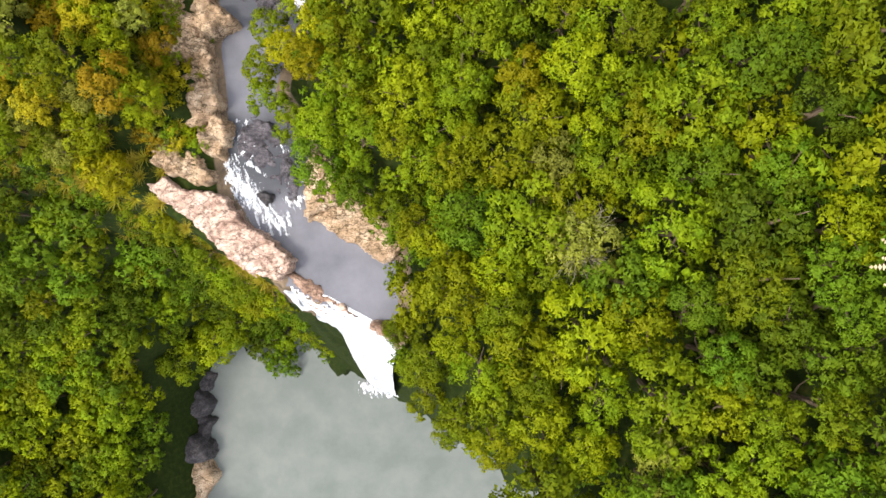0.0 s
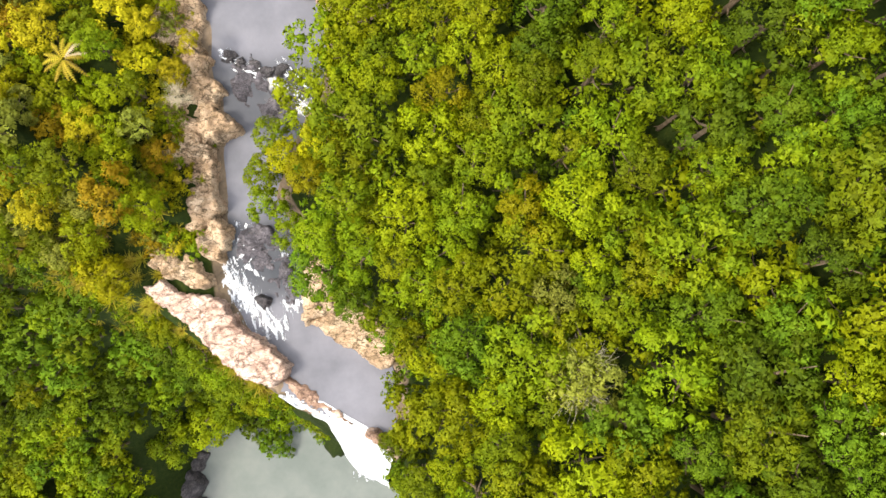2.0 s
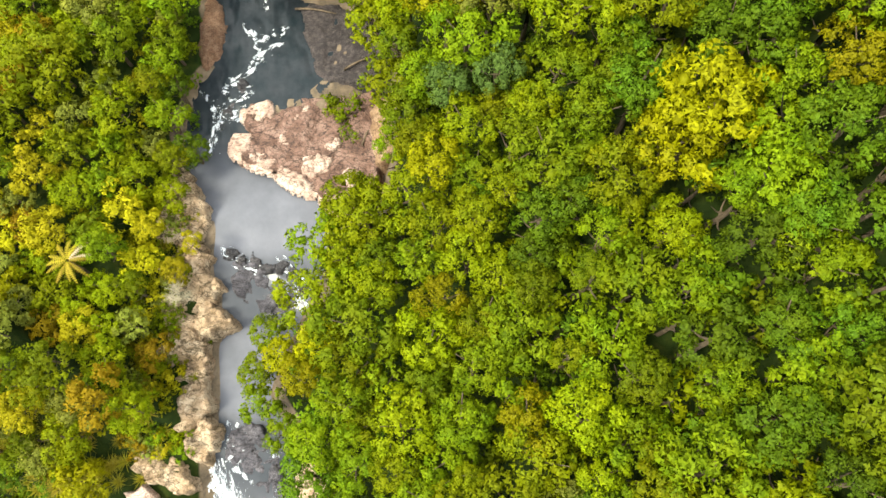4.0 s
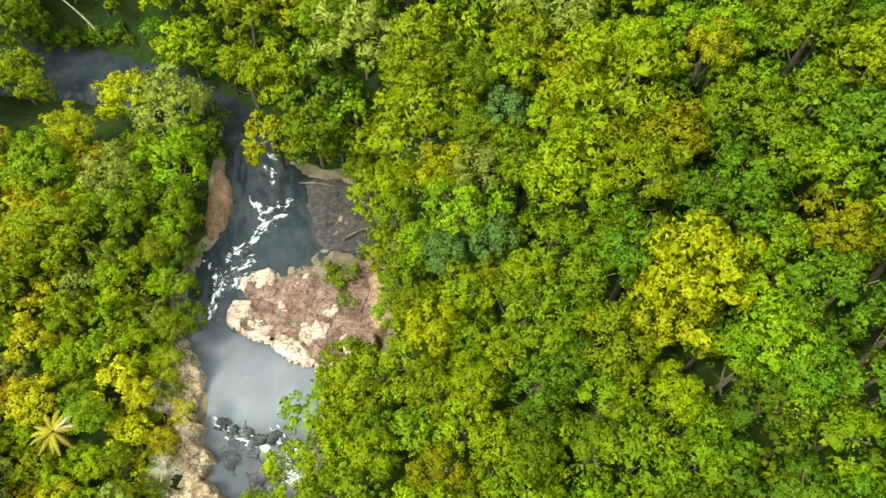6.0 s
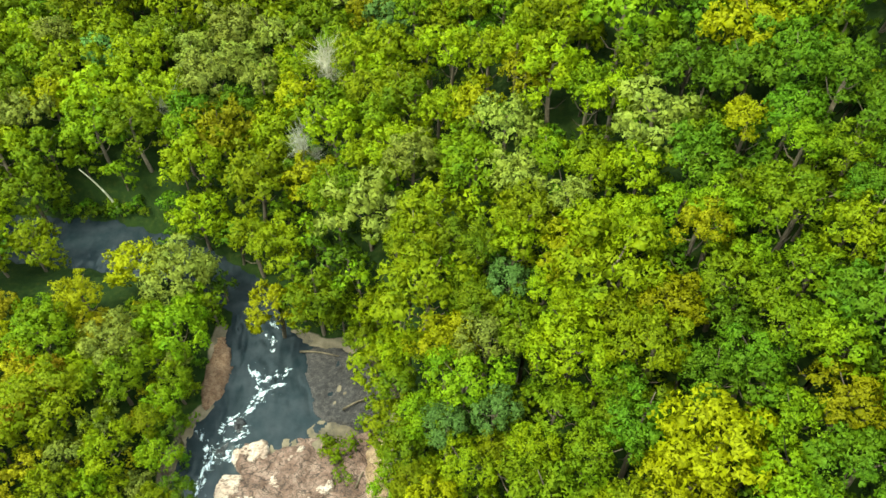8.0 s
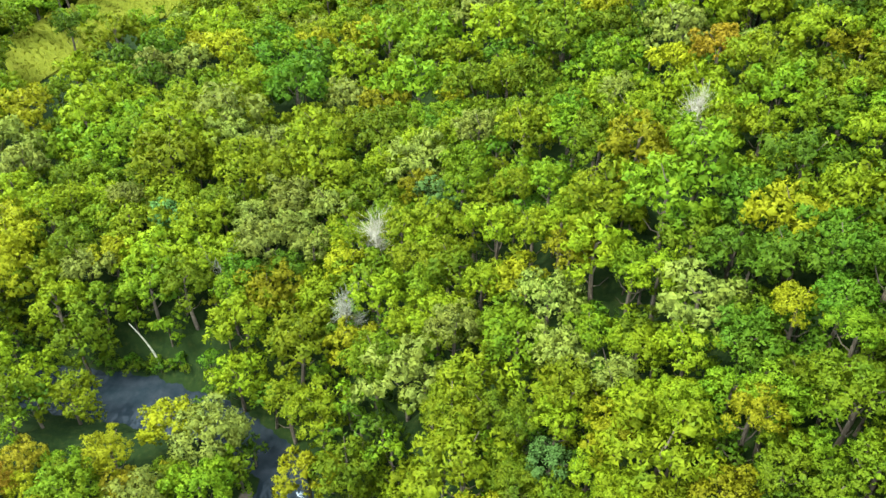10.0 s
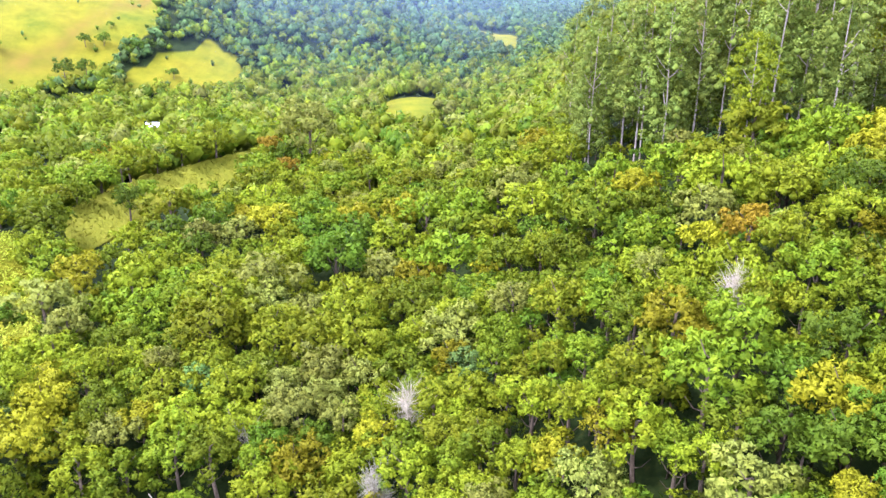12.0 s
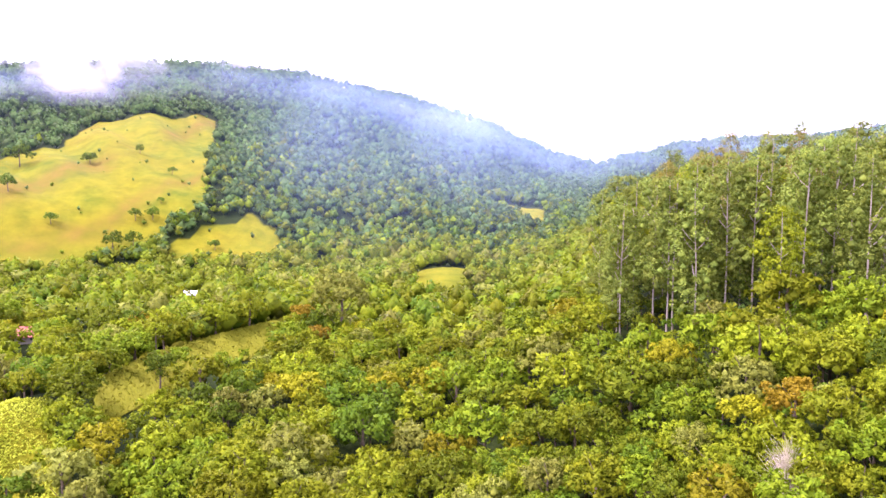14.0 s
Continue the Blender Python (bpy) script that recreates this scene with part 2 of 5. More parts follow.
EDGE = np.array([(-400, 60), (-120, 25), (-60, 13), (-33, 5.5), (-18.5, -4.2), (-5, -11.4), (3, -17.5), (9, -20.5), (18, -27), (60, -50), (400, -160)])
POOL_LEVEL = -92.0


def river_at(x, y):
    """Distance outside the river's edge and the water level there."""
    best, level, weight = np.full(x.shape, 1e9), np.zeros(x.shape), np.full(x.shape, 1e-30)
    for a, b in zip(RIVER[:-1], RIVER[1:]):
        d = b[:2] - a[:2]
        k = np.clip(((x - a[0]) * d[0] + (y - a[1]) * d[1]) / (d @ d), 0, 1)
        dist = np.hypot(x - a[0] - k * d[0], y - a[1] - k * d[1]) - (a[2] + k * (b[2] - a[2]))
        best = np.minimum(best, dist)
        w = np.exp(-1.2 * np.clip(dist, -10, 40))
        level, weight = level + w * (a[3] + k * (b[3] - a[3])), weight + w
    return best, level / weight


def inland(x, y):
    """Metres behind the edge of the cliff."""
    return (y - np.interp(x, EDGE[:, 0], EDGE[:, 1])) * 0.85


HILL = np.array([(-180, 1), (-60, 3), (-26, 5.4), (-14, 5.0), (-8, 4.6), (-2, 3.0), (1.3, 3.9), (7, 6.5), (14, 8.5), (21, 9.9), (27, 10.2), (34, 9.8), (42, 8.8), (60, 8), (180, 1)])


def ground(x, y):
    x, y = np.asarray(x, float), np.asarray(y, float)
    base = np.interp(y, [-60, 10, 40, 70, 90, 200, 400, 520], [-18, -17, -13.5, -11, -8, 4, 12, 24])
    amp, wide = np.interp(y, [40, 175], [45, 36]), np.interp(y, [40, 175], [120, 90])
    z = base + amp * smooth((x + 40) / wide) + 2.0 * smooth((-20 - x) / 30)
    z = z + 24 * smooth((y - 190) / 150) * smooth((x - 5) / 70)
    z = z - 2.6 * smooth((11 - inland(x, y)) / 8) * smooth((-18 - x) / 5)
    away, bearing = np.hypot(x, y - 10), np.degrees(np.arctan2(-x, y - 10))
    # low swells that carry the fields
    z = z + 6 * np.exp(-((away - 216 - (36 - bearing) * 4.3) / 15) ** 2) * smooth((bearing - 15) / 4)
    z = z + 6 * np.exp(-((away - 184) / 20) ** 2) * smooth((bearing - 37) / 3)
    z = z + 8 * np.exp(-((away - 400) / 32) ** 2) * np.exp(-((bearing - 10) / 4) ** 2)
    # hills in the distance
    crest = 60 + 1400 * np.tan(np.radians(np.interp(bearing, HILL[:, 0], HILL[:, 1])))
    rise = np.clip((away - 470) / 930, 0, 1.25)
    rise = np.where(rise < 1, rise ** 0.85, 1 - (rise - 1) * 1.2)
    slope = 24 + (crest - 24) * rise
    far = 60 + 2400 * math.tan(radians(5.6)) * np.exp(-((bearing + 9) / 9.0) ** 2)
    slope = np.where(away > 1500, slope + (far - slope) * smooth((away - 1500) / 900), slope)
    slope += 7 * np.abs(np.sin(bearing * 0.62 - away * 0.021)) * smooth((away - 500) / 100) * smooth((900 - away) / 200) * smooth((bearing - 26) / 3)
    slope += (6 * np.sin(bearing * 0.55 + away * 0.011) + 3 * np.sin(bearing * 1.7 - away * 0.013)) * smooth((away - 500) / 300) * smooth((1350 - away) / 200)
    z = z + (slope - z) * smooth((away - 440) / 110)
    flat = smooth((x + 31) / 3) * smooth((-3.5 - x) / 4) * smooth((y - 34) / 2.5) * smooth((66 - y) / 5)
    z = z + (np.interp(y, [36, 64], [-15.8, -14.4]) - z) * flat
    out, level = river_at(x, y)
    bank = np.where(out < 0, level - 1.4 * smooth(-out / 1.5), level + 0.3 * out * (1 - flat))
    z = bank + (z - bank) * smooth((out - 1.0) / 9.0)
    s = inland(x, y)
    floor = -97 + 12 * smooth((-48 - x) / 8) + 0.45 * np.clip(-54 - x, 0, 120) + 30 * smooth((x - 24) / 30)
    k = np.clip(-s / np.interp(x, [-60, -36], [40, 22]), 0, 1)
    k = 1 - (1 - k) ** 1.25
    return np.where(s < 0, z + (floor - z) * k, z)


def height(x, y):
    return float(ground(np.array([x]), np.array([y]))[0])


def meadow(x, y):
    """Where grass grows instead of wood, 0 to 1."""
    away, bearing = np.hypot(x, y - 10), np.degrees(np.arctan2(-x, y - 10))
    big = smooth((bearing - np.interp(away, [540, 800], [29.0, 27.7])) / 0.4) * smooth((away - np.interp(bearing, [29, 32, 33.2, 43], [532, 515, 488, 474])) / 8) * smooth((np.interp(bearing, [28, 31.5, 36.8, 39, 42.5, 60], [845, 805, 810, 705, 672, 640]) - away) / 10)
    low = smooth((bearing - 23.2) / 0.4) * smooth((32.2 - bearing) / 0.6) * smooth((away - 472) / 8) * smooth((np.interp(bearing, [23.6, 25.4, 29.6, 31.6], [515, 533, 516, 504]) - away) / 6)
    mid = smooth((bearing - 8.0) / 0.6) * smooth((12.6 - bearing) / 0.6) * smooth((away - 338 - (12 - bearing) * 5) / 8) * smooth((408 - away) / 8)
    high = smooth((bearing - 1.6) / 0.5) * smooth((6.6 - bearing) / 0.8) * smooth((away - 548 - (bearing - 2) * 9) / 10) * smooth((622 - away) / 10)
    crop = smooth((12 - np.abs(away - 204 - (36 - bearing) * 4.3)) / 3) * smooth((bearing - 21.5) / 1) * smooth((37.5 - bearing) / 1)
    side = smooth((bearing - 39.4) / 0.8) * smooth((away - 146) / 6) * smooth((194 - away) / 6)
    strip = smooth((bearing - 30.6) / 0.5) * smooth((35.4 - bearing) / 0.5) * smooth((9 - np.abs(away - 250)) / 3)
    glade = smooth((bearing - 36.6) / 0.5) * smooth((39.6 - bearing) / 0.5) * smooth((26 - np.abs(away - 282)) / 6)
    return np.max([big, low, mid, high, crop, side, strip, glade], axis=0)


def dry_swath(x, y):
    """Where the grass of the hill has dried to brown."""
    away, bearing = np.hypot(x, y - 10), np.degrees(np.arctan2(-x, y - 10))
    one = np.exp(-((away - np.interp(bearing, [35, 38, 40.5, 43], [634, 612, 584, 560])) / 20) ** 2) * smooth((bearing - 34.6) / 1)
    two = np.exp(-((away - np.interp(bearing, [28, 29.9, 31.5, 33], [812, 762, 716, 690])) / 22) ** 2) * smooth((32.5 - bearing) / 1)
    three = 0.8 * np.exp(-((away - np.interp(bearing, [29, 33, 36, 40], [600, 560, 520, 505])) / 9) ** 2)
    return np.max([one, two, three], axis=0) * (bearing > 25) * (bearing < 60)


NORMALS = {}


def mesh_data(name, verts, groups, mats, smooth_faces=False, normals=None):
    """A mesh from arrays: verts, and faces as arrays of triangles, of quads and so on."""
    verts = np.asarray(verts, np.float32)
    groups = [np.asarray(g, np.int32) for g in groups if len(g)]
    sizes = np.concatenate([np.full(len(g), g.shape[1]) for g in groups])
    me = bpy.data.meshes.new(name)
    me.vertices.add(len(verts))
    me.vertices.foreach_set("co", verts.ravel())
    me.loops.add(int(sizes.sum()))
    me.loops.foreach_set("vertex_index", np.concatenate([g.ravel() for g in groups]))
    me.polygons.add(len(sizes))
    me.polygons.foreach_set("loop_start", np.concatenate([[0], np.cumsum(sizes)[:-1]]).astype(np.int32))
    me.polygons.foreach_set("use_smooth", np.full(len(sizes), smooth_faces or normals is not None))
    for m in mats:
        me.materials.append(m)
    me.update(calc_edges=True)
    if normals is not None:
        NORMALS[me.name] = normals
        me.normals_split_custom_set_from_vertices(normals)
    return me


def mesh_object(name, verts, faces, mat, smooth_faces=True):
    by_size = {}
    for f in (faces if not isinstance(faces, np.ndarray) else ()):
        by_size.setdefault(len(f), []).append(f)
    groups = [faces] if isinstance(faces, np.ndarray) else list(by_size.values())
    return new(name, mesh_data(name, verts, groups, [mat], smooth_faces))


def grid_faces(rows, cols, close=False):
    r, c = np.meshgrid(np.arange(rows - 1), np.arange(cols if close else cols - 1), indexing="ij")
    r, c = r.ravel(), c.ravel()
    d = (c + 1) % cols
    return np.stack([r * cols + c, r * cols + d, (r + 1) * cols + d, (r + 1) * cols + c], axis=1)


def part(name, ob_or_mesh, parent, label=""):
    ob = ob_or_mesh if isinstance(ob_or_mesh, bpy.types.Object) else new(name, ob_or_mesh)
    ob.parent = parent
    if label:
        ob["label"] = label
    return ob


def build_ground():
    radii = np.concatenate([np.arange(0.4, 62, 0.75), 62 * 1.03 ** np.arange(0, 147)])
    turn = np.linspace(0, 2 * np.pi, 420, endpoint=False)
    r, a = np.meshgrid(radii, turn, indexing="ij")
    x, y = (-18 + r * np.sin(a)).ravel(), (8 + r * np.cos(a)).ravel()
    z = ground(x, y)
    rough = np.array([noise.fractal((px * 0.09, py * 0.09, 0), 0.7, 2.1, 4) for px, py in zip(x, y)])
    out, _ = river_at(x, y)
    s = inland(x, y)
    cliff = smooth(-s / 4) * smooth((s + 30) / 8)
    z = z + rough * (0.5 * smooth((out - 0.5) / 4) + 3.0 * cliff)
    y = y - 2.5 * cliff * np.abs(rough)
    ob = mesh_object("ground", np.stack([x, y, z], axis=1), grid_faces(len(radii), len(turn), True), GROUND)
    stony = np.maximum(smooth((2.6 - out) / 2.0) * (inland(x, y) > -3) * (y < 66), cliff * 0.34 * smooth((x + 37) / 6))
    stony = np.maximum(stony, (x > -25) * (x < -5) * (y > 35) * (y < 64) * (out < 16))
    for name, values in (("grass", meadow(x, y)), ("rock", stony), ("dry", dry_swath(x, y))):
        layer = ob.data.attributes.new(name, "FLOAT", "POINT")
        layer.data.foreach_set("value", values.astype(np.float32))
    tagged(ob, "forest floor, steep gorge, valley fields and distant hills", "ground", kind="structure")


build_ground()


# ---- water ----
def spline(points, n):
    """Points evenly along a smooth curve."""
    p = np.asarray(points, float)
    q = np.vstack([2 * p[0] - p[1], p, 2 * p[-1] - p[-2]])
    out = []
    for i in range(len(p) - 1):
        a, b, c, d = q[i:i + 4]
        for t in np.linspace(0, 1, n, endpoint=False):
            out.append(0.5 * (2 * b + (c - a) * t + (2 * a - 5 * b + 4 * c - d) * t * t + (3 * b - a - 3 * c + d) * t ** 3))
    out.append(p[-1])
    return np.array(out)


def build_river():
    nx, ny = 240, 300
    gx, gy = np.meshgrid(np.linspace(-100, -2, nx * 2), np.linspace(-11.5, 92, ny))
    x, y = gx.ravel(), gy.ravel()
    out, level = river_at(x, y)
    keep = (out < 1.2) & (inland(x, y) > 0.3)
    wave = np.array([noise.fractal((px * 0.9 + py * 0.25, py * 0.5, 3), 0.7, 2.2, 4) if k else 0 for px, py, k in zip(x, y, keep)])
    z = level + wave * (0.012 + 0.10 * smooth((y - 42) / 6))
    index = np.full(x.shape, -1)
    index[keep] = np.arange(keep.sum())
    faces = index[grid_faces(ny, nx * 2)]
    faces = faces[(faces >= 0).all(axis=1)]
    ob = mesh_object("water", np.stack([x, y, z], axis=1)[keep], faces, WATER)
    layer = ob.data.attributes.new("clear", "FLOAT", "POINT")
    shoals = 0.75 * np.exp(-((y[keep] - 10.5) / 4.5) ** 4) + 0.65 * np.exp(-((y[keep] - 28) / 4) ** 4)
    layer.data.foreach_set("value", np.maximum(smooth((y[keep] - 38) / 10), shoals).astype(np.float32))
    tagged(ob, "river, clear and dark upstream, pale grey-green above the waterfall", "river", kind="structure")


build_river()
verts = [(x, y, POOL_LEVEL + 0.08 * noise.noise((x * 0.4, y * 0.4, 0))) for y in np.linspace(-90, 4, 70) for x in np.linspace(-64, 60, 90)]
tagged(mesh_object("water", verts, grid_faces(70, 90), POOL), "calm grey-green plunge pool far below the waterfall", "pool", kind="structure")


def white_water(name, spines, level, seed, flow=(0.3, -1.0), cell=0.1, lift=0.16, lace=0.0):
    """Foam in torn streaks along crooked lines, raised in the middle."""
    every = np.vstack([np.array(p) for p, _ in spines])
    low, high = every.min(axis=0) - 1.2, every.max(axis=0) + 1.2
    nx, ny = int((high[0] - low[0]) / cell) + 2, int((high[1] - low[1]) / cell) + 2
    gx, gy = np.meshgrid(np.linspace(low[0], high[0], nx), np.linspace(low[1], high[1], ny))
    x, y = gx.ravel(), gy.ravel()
    inner = np.full(x.shape, -9.0)
    for points, half in spines:
        line = spline(points, 5)
        near = np.full(x.shape, 1e9)
        for a, b in zip(line, line[1:]):
            d = b - a
            k = np.clip(((x - a[0]) * d[0] + (y - a[1]) * d[1]) / max(d @ d, 1e-9), 0, 1)
            near = np.minimum(near, np.hypot(x - a[0] - k * d[0], y - a[1] - k * d[1]))
        inner = np.maximum(inner, 1 - near / half)
    fx, fy = np.array(flow) / np.hypot(*flow)
    near = inner > -1.5
    tear = np.zeros(x.shape)
    tear[near] = [noise.fractal(((px * fx + py * fy) * (0.55 + 0.6 * lace), (py * fx - px * fy) * (3.0 - 2.0 * lace), seed), 0.45, 2.1, 6) for px, py in zip(x[near], y[near])]
    thick = 0.62 * np.clip(inner, -1.5, 0.9 - 0.6 * lace) + 0.95 * tear - 0.32 - 0.30 * lace + 0.32 * min(1.0, spines[0][1]) ** 2
    keep = near & (thick > -0.5 - 0.6 * lace)
    index = np.full(x.shape, -1)
    index[keep] = np.arange(keep.sum())
    faces = index[grid_faces(ny, nx)]
    faces = faces[(faces >= 0).all(axis=1)]
    z = level(x[keep], y[keep]) + 0.05 + lift * np.clip(thick[keep], 0, 1) * (1 + 0.8 * tear[keep])
    ob = mesh_object(name, np.stack([x[keep], y[keep], z], axis=1), faces, LACE)
    layer = ob.data.attributes.new("thick", "FLOAT", "POINT")
    layer.data.foreach_set("value", thick[keep].astype(np.float32))
    return ob


def plan_depth(ring, x, y):
    """Metres inside a closed outline; negative outside."""
    inside, near = np.zeros(x.shape, bool), np.full(x.shape, 1e9)
    for a, b in zip(ring, np.roll(ring, -1, axis=0)):
        d = b - a
        k = np.clip(((x - a[0]) * d[0] + (y - a[1]) * d[1]) / max(d @ d, 1e-9), 0, 1)
        near = np.minimum(near, np.hypot(x - a[0] - k * d[0], y - a[1] - k * d[1]))
        cross = (a[1] > y) != (b[1] > y)
        inside ^= cross & (x < a[0] + (y - a[1]) / (d[1] if d[1] else 1e-9) * d[0])
    return np.where(inside, near, -near)


def river_level(x, y):
    level = river_at(np.atleast_1d(np.asarray(x, float)), np.atleast_1d(np.asarray(y, float)))[1]
    return level if np.ndim(x) else float(level[0])


def build_fall():
    """The sheet of white water that slides down the cliff from the lip."""
    fall = new("waterfall")
    fall.location = (-11.8, -7.6, -19.2)
    a, b = np.array((-18.0, -4.2)), np.array((-5.4, -11.0))
    rows, cols = 60, 40
    verts = []
    for i in range(rows):
        v = i / (rows - 1)
        for j in range(cols):
            u = j / (cols - 1)
            lip = a + (b - a) * u + np.array((0.5, 0.95)) * 1.3 * max(0, 1 - v * 12)
            far_foot = np.array((-19.5, -28.6)) * (1 - u) + np.array((-9.0, -31.2)) * u
            foot = lip + np.array((-1.0, -4.0)) + (far_foot - lip - np.array((-1.0, -4.0))) * smooth(np.array(u), 0.34, 0.62)
            p = lip + (foot - lip) * v ** 0.8
            n = noise.fractal((u * 9, v * 4, 1.5), 0.7, 2.2, 4)
            thin = smooth(np.array(0.45 - u), 0, 0.45) * smooth(np.array(v), 0.05, 0.5)
            z = -19.14 - 73 * max(0, v - 0.03) ** 1.1 + 0.8 * n * smooth(np.array(v), 0, 0.1) - 6 * float(thin)
            verts.append((p[0] + 11.8, p[1] + 7.6 - 0.8 * abs(n) * v, z + 19.2))
    verts = np.array(verts)
    face_z = ground(verts[:, 0] - 11.8, verts[:, 1] - 7.6) + 19.2 + 1.2
    verts[:, 2] = np.where(np.arange(len(verts)) // cols > 4, np.maximum(verts[:, 2], face_z), verts[:, 2])
    sheet = mesh_object("falling_water", verts, grid_faces(rows, cols), FOAM)
    part("falling_water", sheet, fall)
    for i, (u0, u1, drop) in enumerate(((0.0, 0.09, 9), (0.11, 0.2, 14), (0.22, 0.27, 20))):
        verts = []
        for v in np.linspace(0, 1, 24):
            for u in np.linspace(u0, u1, 7):
                p = a + (b - a) * u + np.array((0.45, 0.9)) * 0.6 * (1 - v) + np.array((-0.8, -2.6)) * v
                n = noise.fractal((u * 30, v * 3, 4.0 + i), 0.7, 2.2, 3)
                verts.append((p[0] + 11.8, p[1] + 7.6 - 0.3 * abs(n), 0.10 - drop * v ** 1.4 + 0.3 * n * v))
        part("side_stream", mesh_object("side_stream", verts, grid_faces(24, 7), FOAM), fall)
    tagged(fall, "tall white waterfall sliding over a rock lip into the pool", "waterfall")
    foam = white_water("foam", [([(-17.2, -29.8), (-13.6, -30.8), (-9.6, -31.2)], 1.5)],
                       lambda x, y: np.full(x.shape, POOL_LEVEL), 3, (0.3, -1), 0.3, 0.4)
    tagged(foam, "white foam spreading on the pool at the foot of the fall", "foam")


build_fall()
RAPIDS = (
    # above the fall
    (([(-24.6, 9.4), (-24.0, 8.6), (-22.8, 7.4), (-21.8, 5.8), (-20.3, 4.2), (-18.6, 2.7)], 1.15), ([(-22.6, 6.8), (-21.2, 5.8)], 0.9), ([(-21.7, 9.5), (-20.8, 9.0), (-19.9, 8.3)], 0.3), ([(-18.4, 2.6), (-17.6, 1.6)], 0.35)),
    (([(-22.8, 12.5), (-21.9, 12.0), (-21.2, 12.6)], 0.42), ([(-22.4, 10.8), (-21.3, 10.6), (-20.9, 11.5)], 0.4), ([(-23.0, 14.4), (-22.2, 13.8), (-21.4, 14.2)], 0.3), ([(-23.4, 11.6), (-22.8, 10.4)], 0.28)),
    (([(-18.0, 11.7), (-17.6, 11.1)], 0.35), ([(-17.7, 8.9), (-17.3, 7.4)], 0.3), ([(-16.9, 7.8), (-16.0, 7.7)], 0.35)),
    (([(-17.6, 5.7), (-16.8, 5.3), (-15.9, 5.8)], 0.45), ([(-17.2, 5.3), (-17.6, 3.8), (-17.3, 2.6)], 0.3), ([(-16.3, 5.4), (-16.6, 4.0)], 0.3)),
    # the cascade
    (([(-24.2, 32.6), (-23.3, 32.2), (-22.4, 31.5), (-20.6, 30.8)], 0.5), ([(-22.4, 31.4), (-21.0, 30.3), (-20.2, 30.2)], 0.5)),
    (([(-17.9, 31.6), (-17.4, 31.0), (-16.9, 30.0)], 0.42), ([(-16.4, 30.4), (-15.6, 29.7), (-14.9, 28.7)], 0.5)),
    (([(-16.5, 28.3), (-15.5, 27.6), (-14.6, 26.7), (-13.2, 25.4)], 0.55), ([(-14.4, 26.2), (-13.8, 24.4)], 0.4)),
    # the bend
    (([(-28.0, 51.2), (-27.2, 50.2), (-26.3, 48.9), (-26.2, 47.2)], 0.45), ([(-25.9, 48.2), (-25.4, 49.1), (-24.7, 49.2), (-23.8, 48.4)], 0.5), ([(-26.4, 48.6), (-26.8, 46.8), (-26.6, 44.6)], 0.5)),
    (([(-25.7, 51.8), (-24.7, 52.6), (-23.3, 52.1)], 0.5), ([(-25.0, 50.5), (-23.9, 50.4), (-22.6, 51.3)], 0.42)),
    (([(-22.5, 55.2), (-22.0, 56.1), (-20.9, 56.9), (-19.8, 57.8)], 0.5), ([(-21.6, 58.0), (-20.2, 59.1), (-19.0, 59.8)], 0.42), ([(-23.9, 60.1), (-22.8, 59.0), (-22.5, 57.2)], 0.38), ([(-22.2, 55.0), (-23.6, 53.4), (-24.4, 52.8)], 0.4)),
    (([(-22.8, 65.0), (-21.8, 64.0), (-21.4, 62.4)], 0.34), ([(-22.4, 67.0), (-21.6, 65.8)], 0.3)))
for i, spines in enumerate(RAPIDS):
    top = new("rapid")
    for k, spine in enumerate(spines):
        way = (0.3, -1.0) if i < 4 else np.subtract(spine[0][-1], spine[0][0])
        bend = i >= 7
        part("streak", white_water("streak", [(spine[0], spine[1] * (1.35 if bend else 1.15))], river_level, i * 7 + k, way, lace=0.55 if bend else 0.2), top)
    tagged(top, "white foaming rapid between rocks in the river", "rapid", "river rapids")


